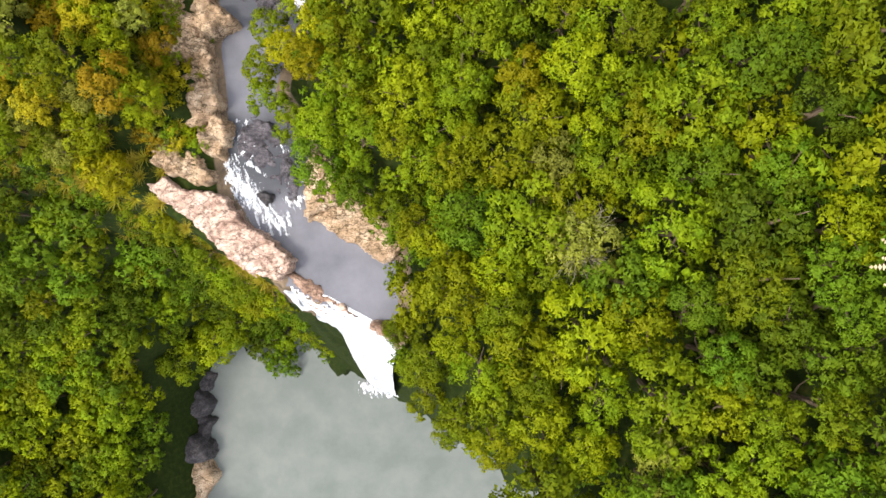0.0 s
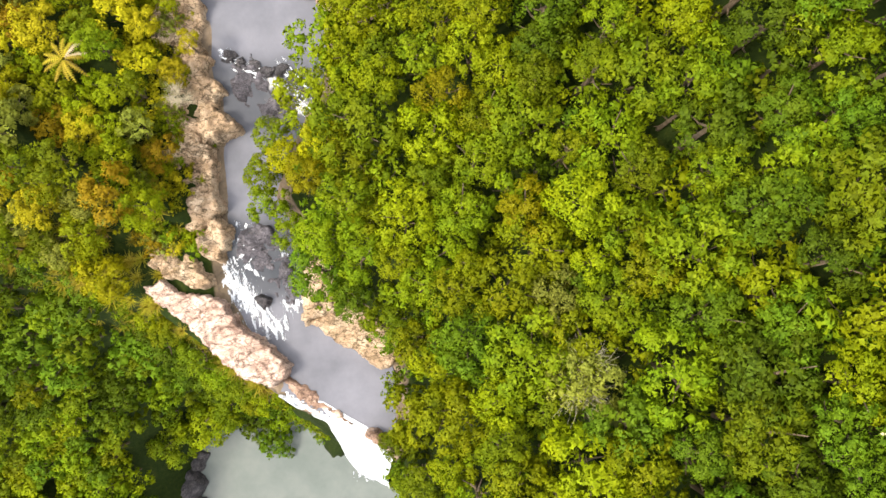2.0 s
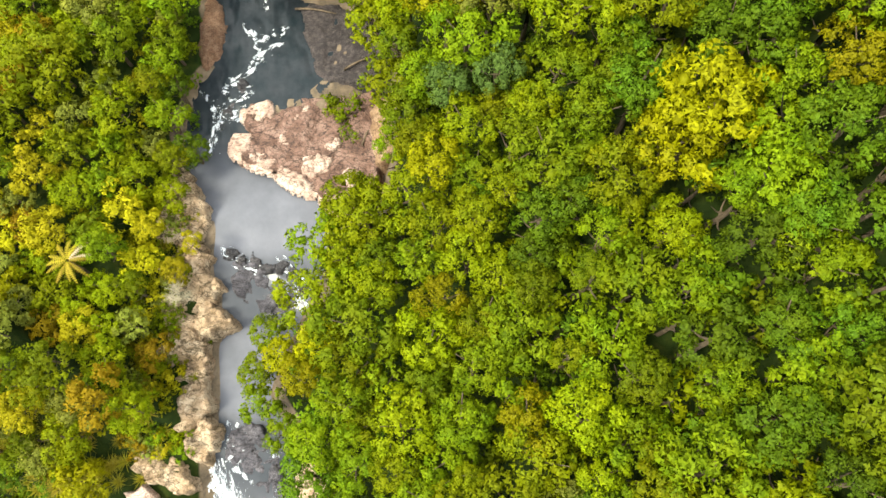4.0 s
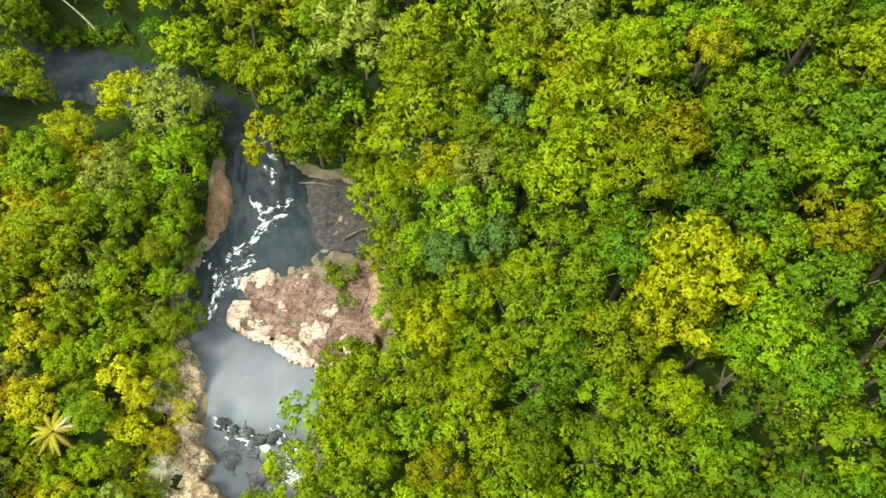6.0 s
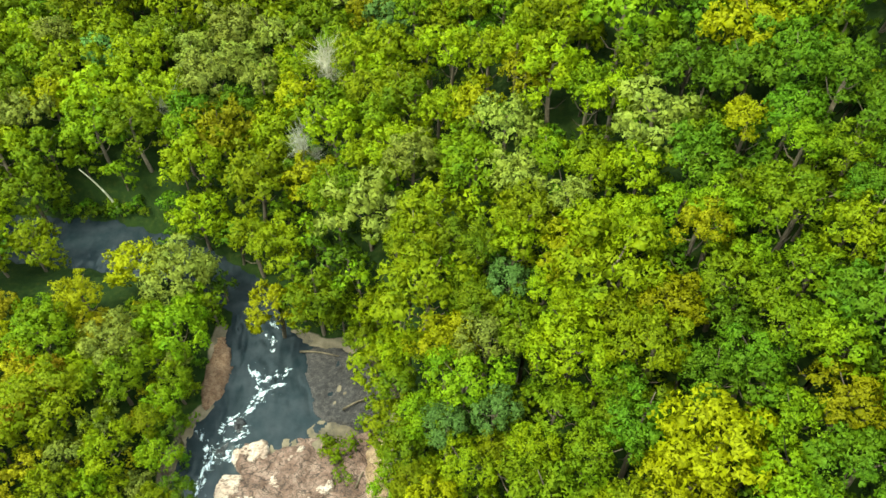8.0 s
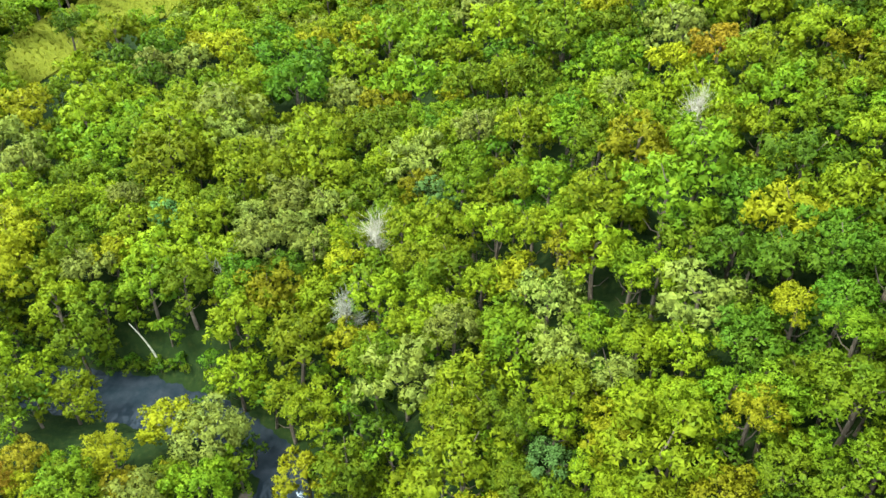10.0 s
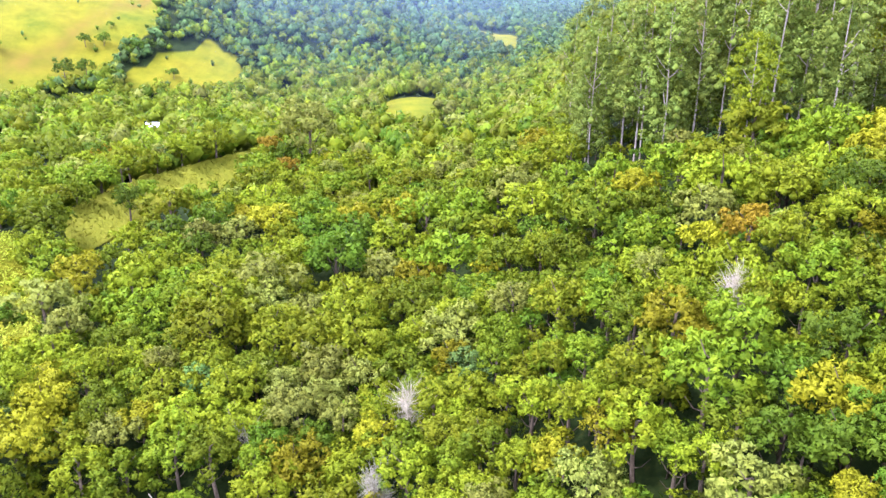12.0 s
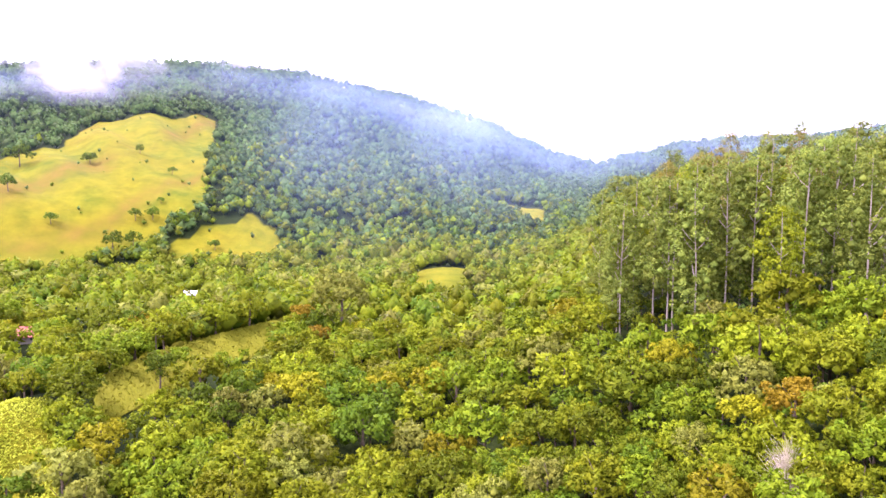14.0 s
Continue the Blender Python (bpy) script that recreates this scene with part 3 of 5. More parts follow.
# ---- rocks ----
def rock(name, outline, top, bottom, mat, seed=0, rough=0.5, edge=0.5, cell=0.3, crisp=False):
    """A rock from its plan: broken sides, a worn shoulder, stepped beds and an uneven top."""
    o = np.asarray(outline, float)
    ring = spline(list(o) + [o[0]], 5)[:-1]
    if crisp:
        ring = np.vstack([a + (b - a) * np.linspace(0, 1, 5, endpoint=False)[:, None] for a, b in zip(o, np.roll(o, -1, axis=0))])
    ring = np.array([(x + 0.5 * rough * noise.noise((x * 0.9, y * 0.9, seed)), y + 0.5 * rough * noise.noise((x * 0.9, y * 0.9, seed + 9))) for x, y in ring])
    c, low, high = ring.mean(axis=0), ring.min(axis=0) - 0.9, ring.max(axis=0) + 0.9
    nx, ny = int((high[0] - low[0]) / cell) + 2, int((high[1] - low[1]) / cell) + 2
    gx, gy = np.meshgrid(np.linspace(low[0], high[0], nx), np.linspace(low[1], high[1], ny))
    x, y = gx.ravel(), gy.ravel()
    depth = plan_depth(ring, x, y)
    broad = np.array([noise.fractal((px * 0.28, py * 0.28, seed * 1.3), 0.8, 2.1, 3) for px, py in zip(x, y)])
    fine = np.array([noise.fractal((px * 1.1, py * 1.1, seed * 2.7), 0.8, 2.1, 4) for px, py in zip(x, y)])
    shoulder = smooth((depth + 0.35 * fine) / (0.5 + edge), 0, 1)
    beds = broad * rough * 1.3
    step = 0.35
    beds = np.floor(beds / step) * step + step * smooth((beds / step) % 1, 0.55, 1.0)
    top = top(x, y) if callable(top) else top
    sharp = np.array([noise.ridged_multi_fractal((px * 0.6, py * 0.6, seed * 0.7), 0.9, 2.2, 4, 1.0, 2.0) for px, py in zip(x, y)]) - 1.2
    z = bottom + (top - bottom) * np.where(depth > -0.7, 0.35 + 0.65 * shoulder, 0) + (beds * 0.8 + fine * 0.16 + sharp * 0.16 * rough) * shoulder
    joints = []
    for px, py in zip(x, y):
        d = noise.voronoi((px * 0.34 + py * 0.12, py * 0.75 - px * 0.2, seed * 1.1))[0]
        joints.append(d[1] - d[0])
    z -= (0.38 if cell < 0.22 else 0.0) * smooth(1 - np.array(joints) / 0.12) * shoulder
    keep = depth > -0.85
    index = np.full(x.shape, -1)
    index[keep] = np.arange(keep.sum())
    faces = index[grid_faces(ny, nx)]
    faces = faces[(faces >= 0).all(axis=1)]
    ob = mesh_object(name, np.stack([x - c[0], y - c[1], z - bottom], axis=1)[keep], faces, mat)
    ob.location = (c[0], c[1], bottom)
    return ob


def ellipse(cx, cy, rx, ry, turn=0.0, seed=0, n=9):
    rng = random.Random(seed)
    out = []
    for i in range(n):
        a = 2 * math.pi * i / n
        k = rng.uniform(0.8, 1.15)
        px, py = rx * k * math.cos(a), ry * k * math.sin(a)
        out.append((cx + px * math.cos(turn) - py * math.sin(turn), cy + px * math.sin(turn) + py * math.cos(turn)))
    return out


SLAB = [(-32.6, 7.2), (-30.5, 8.0), (-28.0, 6.7), (-25.6, 6.6), (-23.5, 5.6), (-22.1, 3.5), (-19.4, 1.6), (-16.2, -1.2), (-16.6, -2.3), (-18.1, -3.6), (-21.2, -3.0), (-24.0, -1.0), (-26.8, 2.0), (-30.1, 4.7), (-32.4, 6.3)]
tagged(rock("rock_slab", SLAB, -16.2, -24, PALESTONE, 1, 0.2, -0.25, 0.16, True),
       "long pale pink sandstone slab above the waterfall", "rock")
tagged(rock("rock_shelf", [(-18.5, -1.8), (-16, -2.2), (-12.5, -4.2), (-9, -7.4), (-9.5, -8.6), (-13, -7.3), (-17.5, -4.6)], -18.85, -24, SANDSTONE, 4, 0.45),
       "low wet pink rock shelf at the lip of the waterfall", "rock")
tagged(rock("rock_block", [(-9.0, -8.2), (-7, -7.4), (-4.5, -9.3), (-4.6, -11.4), (-6.8, -10.6), (-8.8, -9.4)], -17.6, -24, SANDSTONE, 6, 0.4),
       "pink sandstone block at the end of the waterfall lip", "rock")
tagged(rock("boulder", ellipse(-19.8, 5.7, 1.0, 1.0, 0, 3), -17.3, -20, DARKSTONE, 7, 0.35, -0.2, 0.16), "round dark wet boulder in the rapids", "rock")
BANK = "weathered tan rock ledge along the river bank"
for i, outline in enumerate((
        [(-32.8, 11.8), (-30.2, 12.6), (-27.0, 10.8), (-24.8, 8.4), (-24.6, 7.2), (-27.2, 6.7), (-31.6, 8.8)],
        [(-29.6, 13.2), (-30.2, 18), (-29.8, 23.4), (-27.4, 24.4), (-25.0, 22.6), (-24.2, 20.4), (-24.6, 18.2), (-23.6, 16.6), (-24.2, 14.4), (-26.6, 12.6)],
        [(-30.4, 22.4), (-31.2, 27), (-31.4, 32.8), (-28.6, 33.8), (-25.4, 32.8), (-24.8, 30.4), (-23.6, 28.4), (-24.6, 26.6), (-22.2, 25.2), (-22.6, 23.6), (-26.4, 22.0)],
        [(-27.4, 13.6), (-25.0, 15.2), (-23.0, 13.4), (-23.6, 10.4), (-25.0, 9.4), (-26.6, 10.8)],
        [(-31.2, 32.4), (-31.8, 38), (-30.0, 42.6), (-28.4, 41.8), (-26.8, 39.0), (-25.6, 37), (-25.8, 34.6), (-26.6, 32.8)])):
    tagged(rock("rock_bank", outline, lambda x, y: np.interp(y, [10, 24, 40], [-16.0, -14.2, -12.4]), -21, TANSTONE, i * 3 + 1, 1.5, 0.1, 0.18), BANK, "rock", "bank rocks")
for i, (outline, top) in enumerate((
        ([(-16, 9.6), (-13.6, 11.2), (-9.8, 8.4), (-9.6, 5.0), (-13.0, 3.6), (-15.4, 3.0), (-15.8, 5.4)], -16.6),
        ([(-15.4, 3.4), (-11.0, 6.4), (-7.0, 4.6), (-3.8, 1.6), (-4.6, -1.2), (-6.8, -1.8), (-9, -0.6), (-12.4, 1.4)], -17.3))):
    tagged(rock("rock_bank", outline, top, top - 5, TANSTONE, i * 3 + 40, 0.6, 0.3), "pinkish rock ledge with dry grass along the river", "rock", "bank rocks")
island = new("rock_island")
part("bedrock", rock("bedrock", [(-23.2, 50.2), (-19, 51.4), (-14.5, 51.2), (-8, 52.2), (-5.8, 49), (-6, 43.6), (-7.6, 38.6), (-11.2, 36.6), (-15, 38.6), (-19.5, 41.0), (-23.8, 42.6), (-22.6, 45), (-23.6, 47.6)],
                     -12.7, -17, BROWNSTONE, 11, 0.6, 0.4, 0.25), island, "brown water-worn bedrock")
for i, (cx, cy, rx, ry, turn) in enumerate(((-21.2, 48.8, 1.9, 1.5, 0.4), (-22.6, 44.6, 1.5, 1.3, 0.2), (-20.2, 42.8, 2.4, 0.8, -0.35), (-14.2, 42.2, 2.2, 1.5, 0.1), (-12.6, 44.6, 1.3, 0.9, 0.5), (-16.6, 40.6, 2.6, 0.8, -0.5),
                                            (-12.0, 38.0, 1.7, 1.0, -0.4), (-17.6, 45.4, 1.6, 0.9, 0.3), (-16.4, 48.6, 1.4, 0.8, 0.9), (-10.4, 40.6, 1.2, 1.8, 0.2))):
    part("pale_ledge", rock("pale_ledge", ellipse(cx, cy, rx, ry, turn, i + 70), -12.35, -14, PALESTONE, i * 3 + 2, 0.5, -0.2, 0.2), island, "pale weathered ledge")
part("earth_slope", rock("earth_slope", [(-9.6, 49.6), (-7.0, 51.0), (-4.6, 49.4), (-4.4, 44), (-6.4, 41.4), (-8.6, 42.2), (-9.0, 46)], lambda x, y: np.interp(x, [-9, -5], [-12.6, -10.6]), -16, EARTH, 15, 0.5, 0.6, 0.25), island, "reddish bare earth slope")
tagged(island, "broad low brown and white rock in the river bend", "rock")
for i, (cx, cy, r) in enumerate(((-23.5, 32.2, 0.9), (-22.2, 31.5, 0.8), (-20.8, 31.4, 1.0), (-19.2, 30.9, 0.8), (-17.8, 31.0, 1.0), (-16.6, 30.0, 0.9), (-15.4, 28.6, 0.8), (-18.6, 26.4, 0.7), (-17.0, 25.2, 0.6),
                                 (-17.6, 9.8, 0.6), (-18.4, 12.4, 0.5), (-16.2, 7.6, 0.5), (-25.0, 49.2, 0.7), (-23.6, 52.2, 0.8), (-24.2, 46.6, 0.6))):
    z = river_level(cx, cy)
    tagged(rock("boulder", ellipse(cx, cy, r * 1.2, r * 0.8, i, i + 20), z + 0.5, z - 1.8, DARKSTONE, i * 5, 0.4, -0.3, 0.18), "dark wet boulder breaking the river surface", "rock", "river boulders")
tagged(rock("rock_ledge", [(-25.4, 33.2), (-22, 32.4), (-18, 31.8), (-15.2, 30.2), (-13.4, 26.6), (-13.6, 22.8), (-17, 23.6), (-20.4, 25.4), (-24.2, 28.2)], lambda x, y: river_level(x, y) + 0.12, -20, BEDSTONE, 21, 0.75, 0.6, 0.2),
       "dark wet rock ledge across the river cascade", "rock")
tagged(rock("rock_ledge", [(-23.6, 15.2), (-20.6, 15.6), (-17.4, 13.2), (-15.8, 8.6), (-15.8, 4.4), (-18.4, 4.6), (-21.0, 7.6), (-23.6, 10.8)], lambda x, y: river_level(x, y) + 0.22, -22, BEDSTONE, 25, 0.8, 0.6, 0.2),
       "dark wet rock ledge under the rapids", "rock")
tagged(rock("rock_ledge", [(-28.8, 53.2), (-24.4, 54.6), (-21.8, 54.8), (-22.4, 51.8), (-24.6, 48.6), (-28.6, 47.6)], lambda x, y: river_level(x, y) - 0.12, -19, DARKSTONE, 29, 0.6, 0.5, 0.2),
       "dark wet stones under the narrow rapid", "rock")
tagged(rock("gravel_bar", [(-29.6, 65), (-27.4, 65), (-25.6, 60.5), (-26, 57), (-28, 54), (-29.8, 57)], -11.9, -14, GRAVEL, 2, 0.25), "reddish gravel bar beside the river", "gravel bar", kind="stuff")
tagged(rock("gravel_bar", [(-18.5, 63), (-14, 64), (-7, 60), (-5, 53), (-8.5, 51.6), (-14.6, 52.6), (-16.8, 57)], -12.35, -14.5, SILT, 5, 0.22), "dark grey gravel flat beside the river", "gravel bar", kind="stuff")
for i, (cx, cy, r, top) in enumerate(((-55.5, -33, 6, -89), (-53, -39, 4.5, -89.5), (-54, -47, 6.5, -88.5), (-54.8, -42.3, 5.2, -87.0), (-51.5, -29, 3.5, -90.5), (-33, -14.5, 5, -88), (-37, -19, 4, -90))):
    tagged(rock("boulder", ellipse(cx, cy, r * 1.2, r * 0.8, i, i + 50), top, -97, DARKSTONE if i != 2 else TANSTONE, i * 5, 1.2, 0.8, 0.6), "large dark boulder on the shore of the plunge pool", "rock", "pool boulders")

# ---- trees ----
ICO = np.array([(1, 0, 0), (0, 1, 0), (-1, 0, 0), (0, -1, 0), (0, 0, 1), (0, 0, -1)], float)
ICO_FACES = np.array([(0, 1, 4), (1, 2, 4), (2, 3, 4), (3, 0, 4), (1, 0, 5), (2, 1, 5), (3, 2, 5), (0, 3, 5)])


def unit(v):
    return v / np.maximum(np.linalg.norm(v, axis=1), 1e-9)[:, None]


def facing(corners, n):
    """Triangles turned so that their front looks along n."""
    g = np.cross(corners[:, 1] - corners[:, 0], corners[:, 2] - corners[:, 0])
    back = (g * n).sum(axis=1) < 0
    corners[back] = corners[back][:, [1, 0, 2]]
    return corners.reshape(-1, 3)


def foliage(rng, lobes, tufts, leaves, size, heart, core=0.4, under=-0.15):
    """Leaf tufts over the upper side of rounded boughs; lobes are (centre, radius). Leaves catch the light as tuft and bough do."""
    verts, tris, norms, start = [], [], [], 0
    for centre, radius in lobes:
        away = unit(np.array([centre - heart]))
        if core:
            verts.append(ICO * radius * core * rng.uniform(0.8, 1.1, (6, 1)) + centre)
            norms.append(unit(ICO + away * 0.4))
            tris.append(ICO_FACES + start)
            start += 6
        d = rng.normal(size=(tufts * 3, 3)) + away * 0.55 + (0, 0, 0.35)
        d = unit(d)
        d = d[d[:, 2] > under][:tufts]
        n = len(d)
        c = centre + d * radius * rng.uniform(0.68, 0.95, (n, 1))
        wide = radius * rng.uniform(0.28, 0.46, n)
        c, t, wide = np.repeat(c, leaves, axis=0), np.repeat(d, leaves, axis=0), np.repeat(wide, leaves)[:, None]
        k = unit(rng.normal(size=c.shape) + 0.45 * t + (0, 0, 0.2))
        p = c + k * wide * rng.uniform(0.6, 1.15, wide.shape) * (1, 1, 0.8)
        nrm = unit(k + rng.normal(scale=0.7, size=k.shape) + (0, 0, 0.3))
        u = unit(np.cross(nrm, rng.normal(size=k.shape)))
        w = np.cross(nrm, u)
        s = size * rng.uniform(0.6, 1.35, wide.shape)
        tip = nrm * s * rng.uniform(-0.5, 0.2, wide.shape)
        light = unit(0.7 * k + 0.6 * t + 0.25 * away + rng.normal(scale=0.2, size=k.shape))
        verts.append(facing(np.stack([p - u * s * 0.7 - w * s * 0.5, p - u * s * 0.5 + w * s * 0.55, p + u * s + tip], axis=1), light))
        norms.append(np.repeat(light, 3, axis=0))
        tris.append(np.arange(len(p) * 3).reshape(-1, 3) + start)
        start += len(p) * 3
    return np.vstack(verts), np.vstack(tris), np.vstack(norms)


def crown_mesh(name, mat, seed, boughs, tufts, leaves, size, flat=0.95, ragged=0.16):
    """A broad crown of several rounded boughs, uneven in outline."""
    rng = np.random.default_rng(seed)
    phase = rng.uniform(0, 6.3, 2)
    lobes = []
    for i in range(boughs):
        z = 0.9 - 1.35 * (i + 0.5) / boughs
        a = i * 2.39996 + rng.uniform(-0.35, 0.35)
        r = math.sqrt(max(0.0, 1 - z * z)) * (1 + ragged * math.sin(2 * a + phase[0]) + 0.7 * ragged * math.sin(3 * a + phase[1]))
        c = np.array((r * math.cos(a), r * math.sin(a), z * flat)) * rng.uniform(0.52, 0.74)
        lobes.append((c, rng.uniform(0.30, 0.44) * (10 / boughs) ** 0.4))
    lobes.append((np.array((0, 0, 0.08)), 0.5))
    verts, tris, norms = foliage(rng, lobes, tufts, leaves, size, np.array((0, 0, -0.35)), under=-0.5)
    return mesh_data(name, verts, [tris], [mat], normals=norms)


def tube(points, radii, sides=6):
    verts, faces = [], []
    for i, (p, r) in enumerate(zip(points, radii)):
        for k in range(sides):
            a = 2 * math.pi * k / sides
            verts.append((p[0] + r * math.cos(a), p[1] + r * math.sin(a), p[2]))
    faces = grid_faces(len(points), sides, True).tolist()
    return verts, faces


def branch_mesh(name, mat, limbs, seed, spread, reach, twigs=0, thick=1.0):
    """A trunk from 0 to 1 with limbs that fan out at the top."""
    rng = np.random.default_rng(seed)
    verts, faces = [], []

    def add(points, radii, sides):
        v, f = tube(points, [thick * q for q in radii], sides)
        n = len(verts)
        verts.extend(v)
        faces.extend([[i + n for i in q] for q in f])

    bend = rng.uniform(-0.05, 0.05, 2)
    trunk = [np.array((bend[0] * math.sin(3 * k), bend[1] * math.sin(2.4 * k), k)) for k in np.linspace(0, 0.8, 6)]
    add(trunk, np.linspace(0.035, 0.018, 6), 7)
    for i in range(limbs):
        a = i * 2.4 + rng.uniform(-0.4, 0.4)
        start = trunk[2 + i % 4]
        end = start + np.array((math.cos(a) * spread, math.sin(a) * spread, reach * rng.uniform(0.6, 1.1)))
        mid = (start + end) / 2 + np.array((0, 0, -0.04))
        add([start, mid, end], [0.014, 0.009, 0.004], 5)
        for j in range(twigs):
            k = rng.uniform(0.4, 1.0)
            s = start + (end - start) * k
            e = s + rng.normal(scale=0.10, size=3) + (math.cos(a) * 0.08, math.sin(a) * 0.08, 0.10)
            add([s, (s + e) / 2 + rng.normal(scale=0.02, size=3), e], [0.006, 0.004, 0.002], 3)
    me = bpy.data.meshes.new(name)
    me.from_pydata([tuple(v) for v in verts], [], faces)
    me.materials.append(mat)
    me.update()
    return me


SAY = {
    "green": "broad mid-green leafy tree in the dense forest", "deep": "dark green leafy tree in the dense forest",
    "lime": "bright yellow-green leafy tree in the dense forest", "gold": "golden-yellow leafy tree standing out of the forest",
    "straw": "yellowish feathery tree on the open river plateau", "pale": "pale grey-green leafy tree in the forest", "blue": "bluish-green leafy tree in the forest", "rust": "rusty orange leafy tree in the forest",
}
MESHES = {}
CROWN = {"near": (13, 12, 20, 0.053), "fair": (12, 10, 14, 0.070), "mid": (10, 8, 11, 0.092), "bush": (4, 7, 9, 0.13)}


def crown_of(tone, level, shape):
    key = (tone, level, shape)
    if key not in MESHES:
        MESHES[key] = crown_mesh("crown", LEAF[tone], shape * 17 + len(level), *CROWN[level], (0.85, 0.7, 1.1, 0.95, 0.8, 1.0)[shape], (0.16, 0.3, 0.1, 0.22, 0.34, 0.2)[shape])
    return MESHES[key]


def trunk_of(shape):
    key = ("trunk", shape)
    if key not in MESHES:
        MESHES[key] = branch_mesh("trunk", BARK, 6, shape, 0.17, 0.2, 0, 0.8)
    return MESHES[key]


def tree(x, y, radius, tall, tone="green", level="near", seed=0, name="tree", label="", group="forest trees"):
    """A leafy tree: its trunk with limbs, and a crown of leaf tufts."""
    top = new(name)
    top.location = (x, y, height(x, y) - 0.3)
    top.rotation_euler = (0, 0, seed * 1.7)
    trunk = part("trunk", trunk_of(seed % 6), top)
    trunk.scale = (tall, tall, tall * 0.95)
    crown = part("crown", crown_of(tone, level, seed % 6), top)
    crown.scale = (radius, radius, radius)
    crown.location = (0, 0, tall - radius * 0.8)
    return tagged(top, label or SAY[tone], "shrub" if name == "shrub" else "tree", group)


class Grove:
    """Trees that stand too many to count, gathered into one mesh with one slot for each shade of leaf."""
    def __init__(self, name, label):
        self.name, self.label, self.n = name, label, 0
        self.v, self.tri, self.quad, self.slot3, self.slot4, self.shade, self.tones, self.nrm, self.parts = [], [], [], [], [], [], [], [], {}

    def put(self, me, mat, m, shade):
        if me.name not in self.parts:
            co, ids, sizes = np.empty(len(me.vertices) * 3), np.empty(len(me.loops), np.int32), np.empty(len(me.polygons), np.int32)
            me.vertices.foreach_get("co", co)
            me.loops.foreach_get("vertex_index", ids)
            me.polygons.foreach_get("loop_total", sizes)
            three = int((sizes == 3).sum()) * 3
            nrm = NORMALS[me.name] if me.name in NORMALS else unit(co.reshape(-1, 3) * (1, 1, 0) + 1e-4)
            self.parts[me.name] = co.reshape(-1, 3), ids[:three].reshape(-1, 3), ids[three:].reshape(-1, 4), nrm
        co, tri, quad, nrm = self.parts[me.name]
        if mat not in self.tones:
            self.tones.append(mat)
        k = self.tones.index(mat)
        self.v.append(co @ np.array(m.to_3x3()).T + np.array(m.translation))
        self.nrm.append(nrm @ (np.array(m.to_3x3()) / m.to_scale()[0]).T)
        self.tri.append(tri + self.n)
        self.quad.append(quad + self.n)
        self.slot3.append(np.full(len(tri), k, np.int32))
        self.slot4.append(np.full(len(quad), k, np.int32))
        self.shade.append(np.full(len(co), shade, np.float32))
        self.n += len(co)

    def tree(self, x, y, radius, tall, tone, level, seed):
        shape = seed % 6
        crown, trunk = crown_of(tone, level, shape), trunk_of(shape)
        z = height(x, y) - 0.3
        spin = Matrix.Rotation(seed * 1.7, 4, "Z")
        shade = (seed * 0.618) % 1
        self.put(crown, LEAF[tone], Matrix.Translation((x, y, z + tall - radius * 0.8)) @ spin @ Matrix.Scale(radius, 4), shade)
        if tall > 4:
            self.put(trunk, BARK, Matrix.Translation((x, y, z)) @ spin @ Matrix.Scale(tall, 4), shade)

    def done(self):
        ob = new(self.name, mesh_data(self.name, np.vstack(self.v), [np.vstack(self.tri), np.vstack(self.quad)], self.tones, normals=np.vstack(self.nrm)))
        ob.data.polygons.foreach_set("material_index", np.concatenate(self.slot3 + self.slot4))
        layer = ob.data.attributes.new("shade", "FLOAT", "POINT")
        layer.data.foreach_set("value", np.concatenate(self.shade))
        return tagged(ob, self.label, "woods", kind="stuff")


def tone_of(rng, weights):
    names = list(weights)
    return names[int(rng.choice(len(names), p=np.array([weights[k] for k in names]) / sum(weights.values())))]


class Planting:
    """Keeps trees apart."""
    def __init__(self):
        self.cells = {}

    def free(self, x, y, r, pack):
        i, j = int(x // 8), int(y // 8)
        for a in range(i - 2, i + 3):
            for b in range(j - 2, j + 3):
                for px, py, pr in self.cells.get((a, b), ()):
                    if (px - x) ** 2 + (py - y) ** 2 < (pack * (pr + r)) ** 2:
                        return False
        return True

    def add(self, x, y, r):
        self.cells.setdefault((int(x // 8), int(y // 8)), []).append((x, y, r))


WOODS = Planting()

